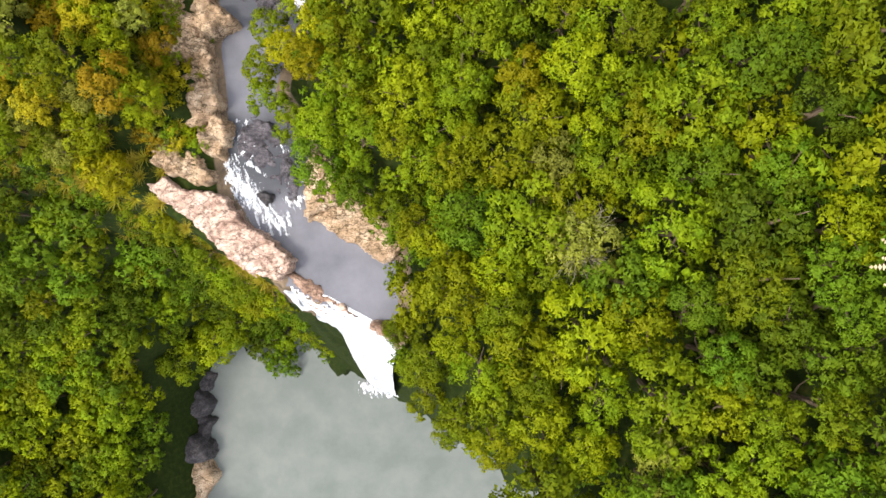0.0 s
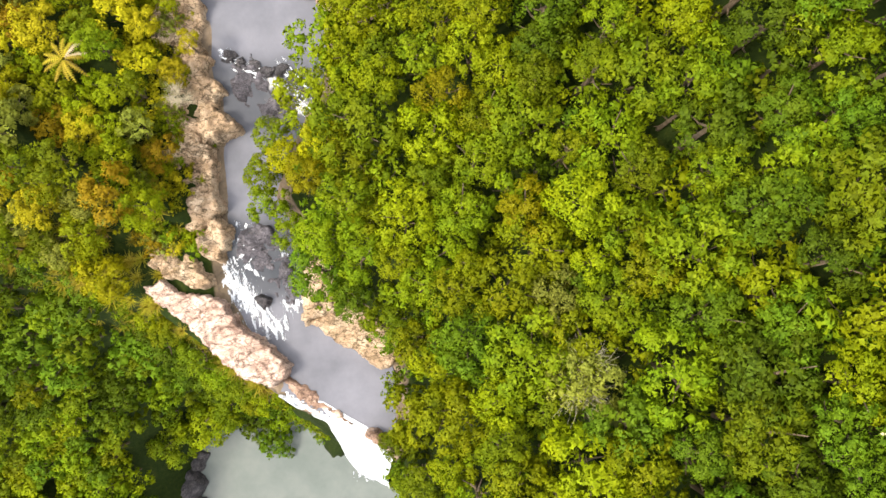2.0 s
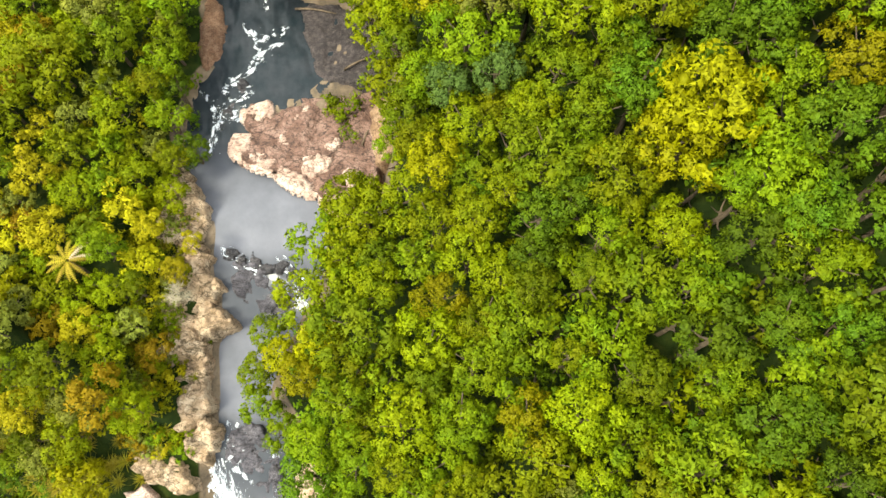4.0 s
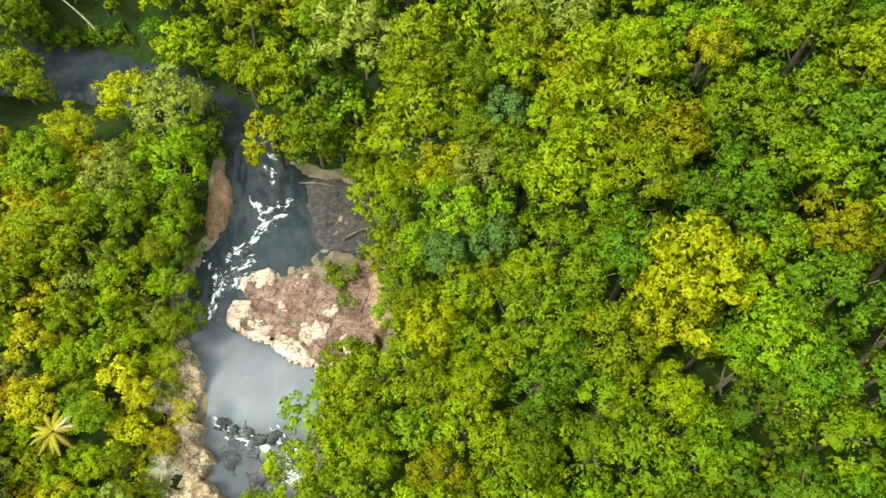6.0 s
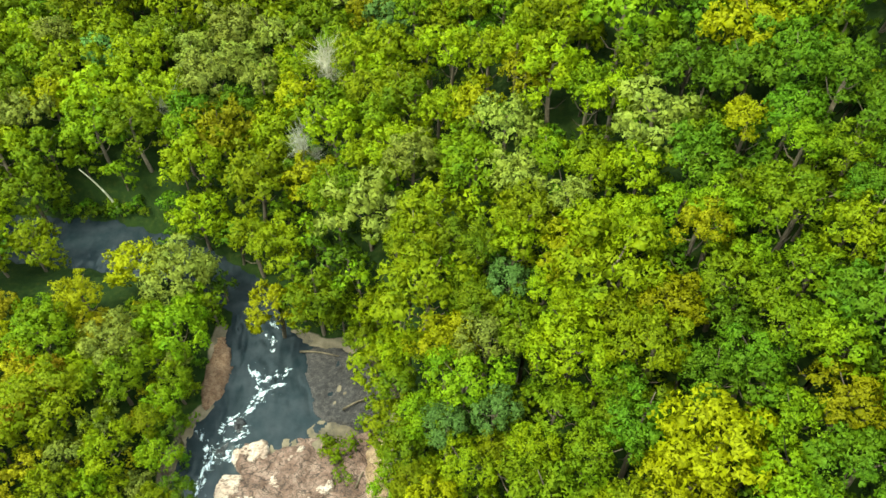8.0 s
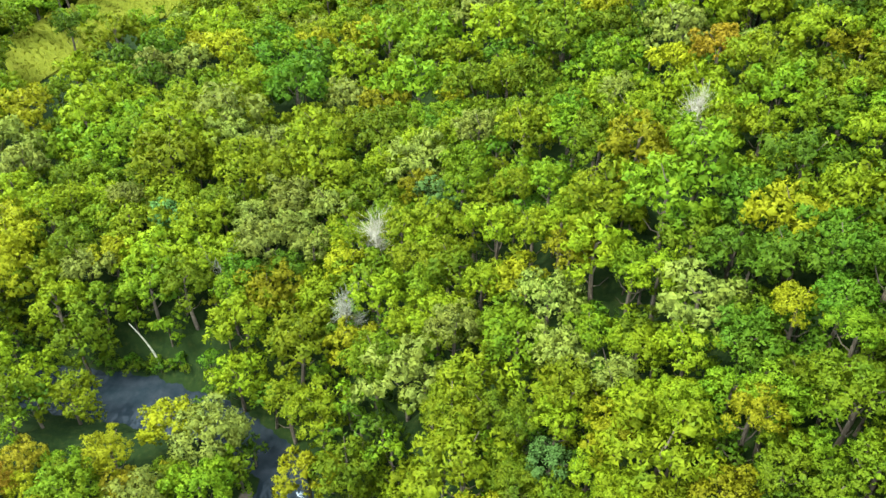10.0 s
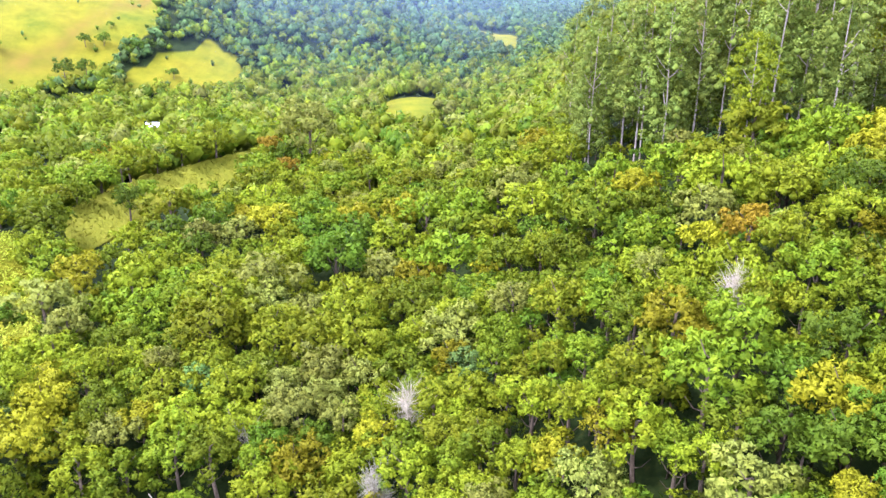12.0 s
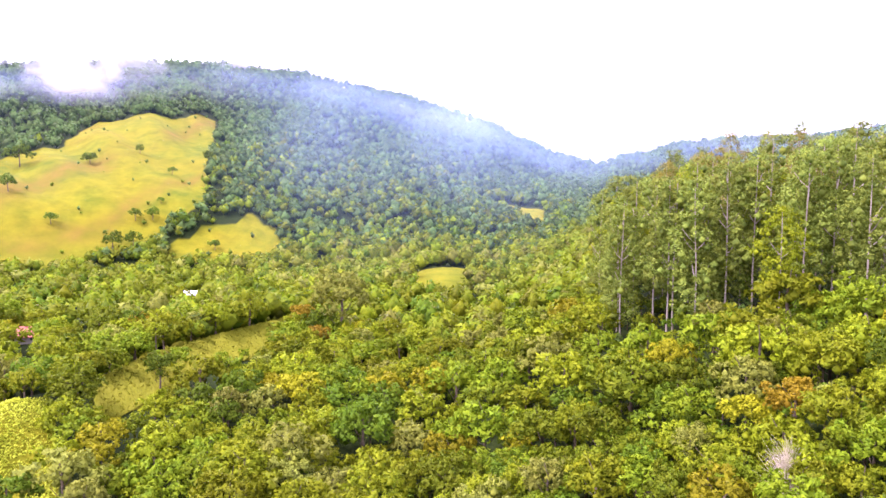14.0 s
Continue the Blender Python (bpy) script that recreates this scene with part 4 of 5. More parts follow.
# ---- trees that stand out ----
# x, y, crown radius, shade
# above the fall
GROVE_FALL = (
    (-1.1, 7.4, 2.4, "green"), (-2, 2.1, 2.9, "lime"), (2, 9.1, 1.3, "lime"), (6.2, 13.2, 2.4, "gold"), (2.9, 17.4, 2.5, "green"),
    (8.6, 6.3, 2.8, "pale"), (11.1, 9.1, 1.9, "lime"), (17.5, 9.8, 3.8, "lime"), (22.8, 13.3, 2.3, "green"), (24.6, 9.3, 2.3, "deep"),
    (21.6, 1.5, 4.2, "green"), (10.8, 0.4, 3.1, "pale"), (11.2, -6, 4, "lime"), (19.4, -7.7, 2.1, "green"), (5, -5.1, 2.5, "green"),
    (3.4, -10.3, 2.4, "green"), (9.4, -8.7, 2.4, "lime"), (17.6, -3.7, 2.1, "deep"), (23.3, -5.3, 2.7, "green"), (22, -11.4, 2.2, "lime"),
    (24.7, -10.7, 2.3, "lime"), (16, -15, 2.9, "pale"), (4.2, -15.7, 2.3, "lime"), (-1.3, -10.9, 2.5, "green"), (-7.8, 18.1, 2.7, "lime"),
    (-12.8, 17.7, 2.2, "gold"), (-10.9, 12.2, 3, "green"), (-7, 10.3, 2.6, "green"), (-8.9, 6, 2.3, "deep"), (7.1, -11, 2, "green"),
    (12.3, -11.2, 2.3, "green"), (25.5, -4.1, 1.9, "green"))
# on the east slope
GROVE_EAST = (
    (-2.3, 37, 2.4, "lime"), (1.8, 37.5, 2.6, "lime"), (6, 35.5, 2, "green"), (2.7, 29.6, 2.5, "lime"), (-3.2, 33.1, 2.4, "lime"),
    (1.9, 26.6, 2.5, "lime"), (6.8, 23.3, 2, "green"), (-0.3, 23.2, 2.1, "gold"), (3.2, 20.8, 2.3, "lime"), (10.3, 29.4, 1.9, "deep"),
    (11.7, 26.5, 1.9, "green"), (16.7, 32.2, 3.6, "gold"), (20.3, 27.9, 2.1, "lime"), (17.5, 21.8, 3, "lime"), (23.9, 25.7, 2.5, "deep"),
    (10.9, 23.5, 1.9, "green"), (9.8, 17.7, 1.8, "lime"), (-5.5, 24.9, 2.2, "lime"), (-11.1, 20.9, 2.3, "gold"), (22.1, 18.7, 2.3, "deep"),
    (14, 15.8, 2.2, "green"))
# on the west bank
GROVE_WEST = (
    (-35.9, 22.6, 2.4, "gold"), (-29, 20.6, 1.9, "rust"), (-32.8, 19.5, 2.5, "lime"), (-30.7, 33.5, 1.9, "lime"), (-33, 39.3, 2.9, "lime"),
    (-40.7, 32.6, 2.9, "lime"), (-29.4, 37.6, 2.3, "lime"), (-26.2, 32.1, 1.3, "gold"), (-41.8, 15.1, 2.7, "gold"), (-35.2, 15.6, 2.6, "pale"),
    (-33.7, 26.8, 2.4, "lime"), (-28, 29.2, 1.8, "lime"), (-38.8, 37.2, 2.7, "lime"), (-43.1, 38.7, 2.7, "lime"), (-29.8, 14.9, 2.3, "lime"))
# east of the bend
GROVE_BEND_EAST = (
    (0.1, 49.8, 3.6, "gold"), (-2.2, 56.2, 6.0, "lime"), (-15.3, 64.8, 5.0, "green"), (-20.3, 72.7, 4.6, "lime"), (6.4, 55.0, 2.8, "blue"),
    (14.7, 51.6, 5.6, "lime"), (16.4, 43.9, 3.6, "lime"), (9.5, 40.8, 3.1, "green"), (11.4, 36.4, 2.7, "green"), (0.2, 41.2, 2.3, "blue"),
    (4.6, 41.8, 2.3, "blue"), (7.0, 37.6, 2.4, "lime"), (18.8, 33.8, 4.8, "gold"), (27.3, 35.6, 3.0, "gold"), (22.2, 28.5, 3.2, "lime"),
    (25.8, 42.6, 2.8, "lime"), (22.7, 47.9, 3.0, "lime"), (-4.7, 38.3, 1.9, "green"))
# west of the bend
GROVE_BEND_WEST = (
    (-33.8, 69.0, 5.6, "pale"), (-54.2, 74.0, 4.2, "lime"), (-43.6, 64.0, 3.2, "gold"), (-39.2, 70.6, 4.0, "gold"), (-31.6, 60.7, 4.4, "green"), (-38.4, 58.2, 4.2, "pale"),
    (-41.9, 50.7, 5.4, "lime"), (-36.0, 53.6, 3.6, "green"), (-46.5, 58.8, 4.2, "green"), (-32.1, 49.5, 2.4, "lime"), (-30.4, 51.6, 2.2, "green"),
    (-27.9, 43, 2.2, "deep"), (-34.4, 30.7, 2.3, "green"), (-35.6, 46.2, 3.0, "lime"))
# beyond the bend
GROVE_BEYOND = (
    (-42.4, 96.3, 5.8, "lime"), (-47.8, 106.5, 5.2, "lime"), (-57.4, 89.5, 5.0, "green"), (-50.0, 91.5, 4.6, "green"), (-34.6, 86.1, 5.2, "lime"), (-41, 110.2, 4.2, "pale"),
    (-25.4, 81.8, 5.6, "lime"), (-13.6, 74.6, 4.2, "green"), (-6.3, 79.7, 4.9, "lime"), (-0.9, 82.4, 3.2, "lime"), (-8.3, 101.1, 4.5, "lime"),
    (5.3, 89.5, 4.3, "lime"), (15.4, 75.3, 3.4, "green"), (14.7, 64.8, 3.1, "lime"), (10.9, 68.8, 3, "green"), (16.8, 55.1, 2.8, "lime"),
    (23, 61, 4.1, "green"), (26.9, 63, 2.6, "gold"), (32.8, 68.1, 3.6, "green"), (23.6, 54.6, 3.2, "lime"), (28.2, 52.4, 4.0, "lime"),
    (33.2, 55.9, 2.5, "lime"))
# in the valley
GROVE_VALLEY = (
    (18.4, 145.7, 5, "gold"), (-6.6, 196, 8.3, "lime"), (9.7, 153, 5.4, "lime"), (-22.7, 195.7, 7.1, "green"), (30.6, 111.4, 4.6, "rust"),
    (-82.6, 175.3, 6.7, "deep"), (-45.3, 181.5, 5.7, "gold"), (-55.6, 158.8, 5.8, "lime"), (-68.9, 132.8, 5.3, "green"),
    (-21.9, 134.7, 6.7, "green"), (-4.5, 113.7, 5, "green"), (13.6, 100.5, 4, "green"), (7, 97.6, 3.3, "green"), (32.6, 82.3, 4.3, "green"),
    (-34, 113.1, 5.9, "pale"), (-31.4, 97.4, 3.6, "deep"), (0.4, 93.3, 4, "lime"), (8.7, 87.4, 3, "lime"), (-11, 92.5, 3.6, "lime"),
    (17.8, 72.7, 3.3, "lime"), (-4.2, 75.7, 3.7, "pale"))


# on the shore of the plunge pool
GROVE_SHORE = (
    (-45.0, -17.5, 6.2, "lime"), (-40.5, -14.5, 5.0, "green"), (-51.0, -21.5, 5.0, "green"), (-61.5, -30.0, 5.4, "green"), (-64.0, -50.0, 5.0, "lime"), (-62.5, -39.0, 4.6, "green"))


def level_of(x, y):
    d = math.hypot(x, y - 10)
    return "near" if d < 72 else "fair" if d < 138 else "mid"


seed = 0
WOODS.add(-37.3, 29.1, 2.6)
for x, y in ((-18.9, 86.0), (-17.8, 99.0), (-40.4, 95.0), (25.4, 99.4)):
    WOODS.add(x, y, 2.4)
for grove, tall in ((GROVE_FALL, 9.5), (GROVE_EAST, 9.5), (GROVE_WEST, 6.0), (GROVE_BEND_EAST, 9.5), (GROVE_BEND_WEST, 7.5), (GROVE_BEYOND, 9.5), (GROVE_VALLEY, 10.0), (GROVE_SHORE, 10.5)):
    for x, y, r, tone in grove:
        seed += 1
        if x > 15 + 0.1 * max(y, 0):
            tone = {"lime": "green", "green": "deep"}.get(tone, tone)
        if grove is GROVE_WEST:
            tone = {"green": "lime", "gold": "straw", "lime": ("lime", "straw")[seed % 2]}.get(tone, tone)
        WOODS.add(x, y, r)
        tree(x, y, r, max(tall + (seed * 0.37 % 1 - 0.5) * 1.6 + 0.8 * max(0.0, r - 3.0), r * 1.7), tone, level_of(x, y), seed)


# ---- the rest of the forest ----
HOUSES = ((-183.2, 326.0), (-196.5, 233.0))


def hides_house(x, y):
    """On the lawn before a house."""
    for hx, hy in HOUSES:
        d, dh = math.hypot(x, y - 10), math.hypot(hx, hy - 10)
        off = math.degrees(math.atan2(-x, y - 10) - math.atan2(-hx, hy - 10))
        if (-18 if hx > -190 else -55) < d - dh < 10 and abs(off) < 1.1:
            return True
    return False


def here(x, y):
    """Metres from the cliff's edge, from the river's edge, and the share of meadow."""
    x, y = np.atleast_1d(x), np.atleast_1d(y)
    return inland(x, y), river_at(x, y)[0], meadow(x, y)


def on_bars(x, y, r):
    """On the open rock and gravel of the bend."""
    return (-25 < x < -6.5 + 0.5 * r and 35.5 < y < 52 + r * 0.3) or (-18.5 < x < -8 and 50 < y < 61) or (-30 < x < -24.5 and 53 < y < 66)


def before_bend(x, y, r):
    """On the bank from which the river's far reach lies open."""
    return -56.0 < x < -41.5 + 0.7 * r and 66.5 < y < 88.5


def east(x, y, r, s, out, m):
    return x > -13 and s > 0.5 and out > r * 0.35 and not on_bars(x, y, r) and x < 34 + 0.62 * max(y, 0)


def west(x, y, r, s, out, m):
    return x < -28.0 and s > 1.0 and out > r * 0.4 + 0.4 and not on_bars(x, y, r) and x > -58 - 0.75 * max(y, 0) and not (x > -31 and y < 40 and r > 1.3) and not (x > -35.5 and s < 7.0)


def north(x, y, r, s, out, m):
    if hides_house(x, y) or before_bend(x, y, r):
        return False
    b = math.degrees(math.atan2(-x, y - 10))
    d = math.hypot(x, y - 10)
    if 23 < b < 37.5 and -36 < d - 207 - (36 - b) * 4.3 < -8:
        return False
    return -36 < b < 46 and out > (r * 0.45 if y < 64 else -1.2) and m < 0.3 and not on_bars(x, y, r) and not (d > 150 - 0.9 * max(0, -b - 12) and -32 < b < -2.5) and not (-27 < x < -21 and y < 70)


def bank_side(x, y, r, s, out, m):
    return s > 6 and out > 2.4 and x < -29.5 + 1.5 * math.sin(y * 1.3)


def gorge(x, y, r, s, out, m):
    return s < -5 and (x < -57 or (x < -33 and y > -24 + r))


def gorge_side(x, y, r, s, out, m):
    return -26 < s < -3 and x < -33


def face(x, y, r, s, out, m):
    return -24 < s < 2.0 and x < -22 - max(0, s) * 2 and not (x > -36 and s > -4)


def stand(x, y, r, s, out, m):
    d, b = math.hypot(x, y - 10), math.degrees(math.atan2(-x, y - 10))
    return -33 < b < -2.5 and d > 146 and not (-27 < b < -19 and d < 158)


MIX_EAST = {"green": 4, "lime": 5, "deep": 1.2, "pale": 0.4, "gold": 0.4}
MIX_WEST = {"green": 3.0, "lime": 3.5, "gold": 1.6, "straw": 2.6, "rust": 1.1, "pale": 1.6}
MIX_HIGH = {"green": 4, "deep": 5.5, "lime": 0.6, "gold": 0.15}
MIX_NORTH = {"green": 4.5, "lime": 5.5, "deep": 0.9, "pale": 1.2, "gold": 0.9, "blue": 0.1}
MIX_GORGE = {"deep": 2.2, "green": 4, "lime": 3}
# mostly dark leaves: the cliff's shade put into the tree colours
MIX_CLIFF_SHADE = {"deep": 7, "green": 2}
MIX_LOW = {"deep": 3, "green": 4, "lime": 1}
THICK = Grove("woodland", "dense mixed green forest between the larger trees")
UNDER = Grove("undergrowth", "low green undergrowth beneath the forest trees")
GORGE = Grove("gorge_woods", "dark green forest on the floor of the gorge, cliff shade in its leaf colours")
things = seed


def fill(count, xs, ys, sizes, tall, weights, pack, keep, start, grove=None, level=None):
    global things
    rng = np.random.default_rng(start)
    made = 0
    n = count * 16
    px, py, pr = rng.uniform(*xs, n), rng.uniform(*ys, n), rng.uniform(*sizes, n)
    for x, y, r, s, out, m in zip(px, py, pr, *here(px, py)):
        if made >= count:
            break
        if not keep(x, y, r, s, out, m) or not WOODS.free(x, y, r, pack):
            continue
        WOODS.add(x, y, r)
        tone, high = tone_of(rng, MIX_HIGH if x > 15 + 0.1 * max(0, y) and y < 75 else weights), max(r * 1.7, rng.uniform(*tall))
        if grove is not UNDER:
            high += 0.9 * (r - np.mean(sizes))
        made += 1
        if grove is None and things < 300 and math.hypot(x, y - 10) < 62:
            things += 1
            tree(x, y, r, high, tone, level or level_of(x, y), start + made)
        else:
            fine = level or level_of(x, y)
            (grove or THICK).tree(x, y, r, high, tone, "fair" if fine == "near" else fine, start + made)


for i, (x, y, r, tone) in enumerate(((-18.8, 19.2, 2.3, "green"), (-18.4, 16.0, 2.2, "green"), (-18.0, 23.0, 2.2, "green"), (-15.8, 20.6, 2.6, "gold"), (-16.0, 13.6, 2.2, "green"), (-13.8, 12.4, 2.2, "green"), (-3.4, -12.0, 1.9, "green"), (-1.6, -14.6, 2.0, "lime"), (0.6, -17.0, 2.1, "green"), (-4.6, -8.6, 2.0, "green"),
        (-30.6, 46.6, 2.6, "green"), (-30.4, 54.6, 2.6, "green"), (-29.4, 41.4, 2.0, "lime"), (-31.4, 64.6, 3.0, "green"), (-29.8, 50.0, 2.0, "deep"), (-6.4, 60.4, 3.4, "green"), (-3.6, 52.0, 2.6, "lime"))):
    WOODS.add(x, y, r)
    tree(x, y, r, 7.0, tone, "near", i + 900, label="leafy tree leaning out over the river", group="riverside trees")
fill(300, (-13, 62), (-32, 64), (2.2, 4.4), (8.0, 11.5), MIX_EAST, 0.50, east, 100)
fill(120, (-60, -28), (4, 64), (1.6, 3.0), (4.5, 7.0), MIX_WEST, 0.52, west, 400)
fill(230, (-90, 80), (60, 115), (3.2, 6.2), (8.0, 12.5), MIX_NORTH, 0.55, north, 700)
# gorge side below the edge, shade painted by the darker leaf mix
fill(110, (-125, -30), (-40, 16), (2.6, 4.8), (8, 11), MIX_CLIFF_SHADE, 0.5, gorge_side, 900, GORGE, "mid")
fill(220, (-125, -30), (-60, 6), (2.6, 4.6), (8, 11), MIX_GORGE, 0.47, gorge, 1000, GORGE, "mid")
fill(640, (-230, 130), (112, 245), (4.0, 8.0), (8.0, 13.0), MIX_NORTH, 0.57, north, 1300)
# bushes on the cliff face, also darkened by leaf tone for its shade
fill(260, (-75, -22), (-24, 16), (1.0, 1.9), (1.8, 3.0), {"deep": 5, "green": 4, "lime": 1.5}, 0.55, face, 2300, UNDER, "bush")
fill(380, (-13, 62), (-32, 64), (1.2, 2.4), (4.5, 7.5), MIX_LOW, 0.40, east, 2600, UNDER, "bush")
fill(60, (-34, -28.6), (11, 20), (0.7, 1.5), (1.4, 2.8), MIX_WEST, 0.40, bank_side, 2750, UNDER, "bush")
fill(130, (-33.5, -27.6), (11, 43), (0.7, 1.3), (1.2, 2.6), MIX_WEST, 0.42, bank_side, 2800, UNDER, "bush")
fill(130, (-62, -28), (4, 66), (0.9, 1.7), (2.0, 4.0), MIX_WEST, 0.50, west, 2900, UNDER, "bush")
fill(520, (-95, 80), (56, 150), (1.8, 3.4), (4.5, 8.0), MIX_LOW, 0.44, north, 3200, UNDER, "bush")
fill(260, (0, 150), (130, 245), (1.8, 3.4), (3.5, 6.5), {"deep": 3, "green": 5, "lime": 1.5, "blue": 1}, 0.5, stand, 3700, UNDER, "bush")
for grove in (THICK, UNDER, GORGE):
    grove.done()


def far_woods():
    """The woods in the distance, crown by crown, in one mesh for the valley and one for the hills."""
    rng = np.random.default_rng(5)
    for name, near, limit, count, leaves, label in (("valley_woods", 225, 500, 4200, 26, "mixed green woods on the valley floor"),
                                                    ("hill_woods", 485, 1480, 17000, 8, "forest covering the distant hills, with haze in its bluish leaf colour")):
        verts, tris, shade, norms = [], [], [], []
        n = 0
        d = near + (limit - near) * rng.uniform(size=count) ** 1.45 if name == "hill_woods" else np.sqrt(rng.uniform(near ** 2, limit ** 2, count))
        b = np.radians(rng.uniform(-30, 47, count))
        x, y = -d * np.sin(b), 10 + d * np.cos(b)
        z, m, spare = ground(x, y), meadow(x, y), rng.uniform(size=count)
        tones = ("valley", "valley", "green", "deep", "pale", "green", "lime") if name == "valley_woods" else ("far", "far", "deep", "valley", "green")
        slots = []
        for i in range(count):
            open_ground = m[i] > 0.35
            if (open_ground and (spare[i] > 0.035 or d[i] < 470)) or hides_house(x[i], y[i]):
                continue
            r = rng.uniform(0.8, 1.9) if open_ground else rng.uniform(2.6, 5.4) if name == "valley_woods" else rng.uniform(2.6, 4.2) * (0.6 + d[i] / 1000)
            c = np.array((x[i], y[i], z[i] + r * rng.uniform(0.6, 1.2)))
            stretch = np.array((1, 1, rng.uniform(0.8, 1.3)))
            verts.append(ICO * r * 0.85 * stretch * rng.uniform(0.8, 1.15, (6, 1)) + c)
            norms.append(ICO)
            tris.append(ICO_FACES + n)
            k = rng.normal(size=(leaves, 3))
            k[:, 2] = np.abs(k[:, 2])
            k /= np.linalg.norm(k, axis=1)[:, None]
            p = c + k * r * stretch * rng.uniform(0.75, 1.0, (leaves, 1))
            light = unit(k + rng.normal(scale=0.25, size=k.shape))
            norms.append(np.repeat(light, 3, axis=0))
            k += rng.normal(scale=0.4, size=k.shape)
            u = np.cross(k, rng.normal(size=k.shape))
            u /= np.linalg.norm(u, axis=1)[:, None]
            w = np.cross(k, u)
            s = r * rng.uniform(0.2, 0.36, (leaves, 1)) * (12 / leaves) ** 0.4 * (1.0 if leaves > 10 else 1.1)
            verts.append(facing(np.stack([p - u * s - w * s * 0.7, p - u * s + w * s * 0.7, p + u * s * 1.2], axis=1), light))
            tris.append(np.arange(leaves * 3).reshape(-1, 3) + n + 6)
            n += 6 + leaves * 3
            # on the hills the haze-tinted leaves take over with distance
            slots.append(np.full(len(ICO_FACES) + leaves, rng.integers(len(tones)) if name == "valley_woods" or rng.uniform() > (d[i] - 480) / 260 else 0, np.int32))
            shade.extend([rng.uniform()] * (6 + leaves * 3))
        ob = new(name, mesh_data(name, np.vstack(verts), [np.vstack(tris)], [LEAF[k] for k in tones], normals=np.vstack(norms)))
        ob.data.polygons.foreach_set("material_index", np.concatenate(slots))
        layer = ob.data.attributes.new("shade", "FLOAT", "POINT")
        layer.data.foreach_set("value", shade)
        tagged(ob, label, "woods", kind="stuff")


far_woods()


def crop_rows():
    """A field of tall crop plants in rows."""
    rng = np.random.default_rng(12)
    verts, tris = [], []
    n = 0
    for i in range(60):
        for j in range(420):
            b, d = 21 + j * 0.041, 190 + i * 0.6
            away = d + (36 - b) * 4.3
            a = math.radians(b)
            x, y = -away * math.sin(a) + rng.uniform(-0.3, 0.3), 10 + away * math.cos(a)
            verts.append((x, y))
    xy = np.array(verts)
    xy = xy[meadow(xy[:, 0], xy[:, 1]) > 0.5]
    z = ground(xy[:, 0], xy[:, 1])
    out, faces = [], []
    for (x, y), h in zip(xy, z):
        for k in range(3):
            a, s = rng.uniform(0, 6.3), rng.uniform(0.7, 1.3)
            out += [(x, y, h), (x + 0.5 * s * math.cos(a), y + 0.5 * s * math.sin(a), h + 1.3 * s), (x + 0.9 * s * math.cos(a + 0.3), y + 0.9 * s * math.sin(a + 0.3), h + 0.9 * s)]
            faces.append((len(out) - 3, len(out) - 2, len(out) - 1))
    up = np.array((0.0, -0.3, 0.95))
    out = facing(np.array(out).reshape(-1, 3, 3), up)
    ob = new("crop_field", mesh_data("crop_field", out, [np.array(faces)], [CROP], normals=np.tile(up, (len(out), 1))))
    tagged(ob, "field of tall yellow-green crop plants in rows", "crop", kind="stuff")


crop_rows()


def field_grass():
    """Rough tussocks over the pasture at the valley's edge."""
    rng = np.random.default_rng(14)
    b, d = np.radians(rng.uniform(37.5, 48, 14000)), rng.uniform(142, 200, 14000)
    x, y = -d * np.sin(b), 10 + d * np.cos(b)
    lumps = np.array([noise.noise((px * 0.12, py * 0.12, 4)) for px, py in zip(x, y)])
    keep = (meadow(x, y) > 0.4) & (lumps > -0.25)
    x, y, lumps = x[keep], y[keep], lumps[keep]
    n = len(x)
    a, s = rng.uniform(0, 6.3, n), (0.5 + 0.6 * np.clip(lumps, 0, 1)) * rng.uniform(0.6, 1.4, n)
    z = ground(x, y)
    p = np.stack([x, y, z], axis=1)
    u = np.stack([np.cos(a), np.sin(a), np.full(n, 0.9)], axis=1) * s[:, None]
    w = np.stack([np.cos(a + 1.4), np.sin(a + 1.4), np.full(n, 0.5)], axis=1) * s[:, None] * 0.7
    up = np.array((0.0, -0.3, 0.95))
    verts = facing(np.stack([p, p + u, p + w], axis=1), up)
    ob = new("field_grass", mesh_data("field_grass", verts, [np.arange(n * 3).reshape(-1, 3)], [CROP], normals=np.tile(up, (n * 3, 1))))
    tagged(ob, "rough yellow-green pasture grass in tussocks", "grass", kind="stuff")


field_grass()


# ---- eucalyptus stand ----
def eucalyptus_crown(seed, mat):
    """A broad dome of rounded leaf clouds, layer over layer, thinning out down the stem."""
    rng = np.random.default_rng(seed)
    low, wide = (0.30, 0.16, 0.22, 0.40, 0.14, 0.22, 0.28)[seed], (0.16, 0.14, 0.18, 0.17, 0.13, 0.16, 0.18)[seed]
    lobes = []
    for i in range(25):
        k = (i + 0.5) / 25
        a = i * 2.39996 + rng.uniform(-0.5, 0.5)
        r = wide * min(1.0, 0.55 + 0.9 * k, 1.9 * (1.04 - k) ** 0.7) * rng.uniform(0.5, 1.05)
        lobes.append((np.array((r * math.cos(a), r * math.sin(a), low + (0.94 - low) * k - 0.25 * r)), rng.uniform(0.05, 0.088)))
    verts, tris, norms = foliage(rng, lobes, 12, 15, 0.0092, np.array((0, 0, 0.2)), 0.36, -0.8)
    return mesh_data("crown", verts, [tris], [mat], normals=norms)


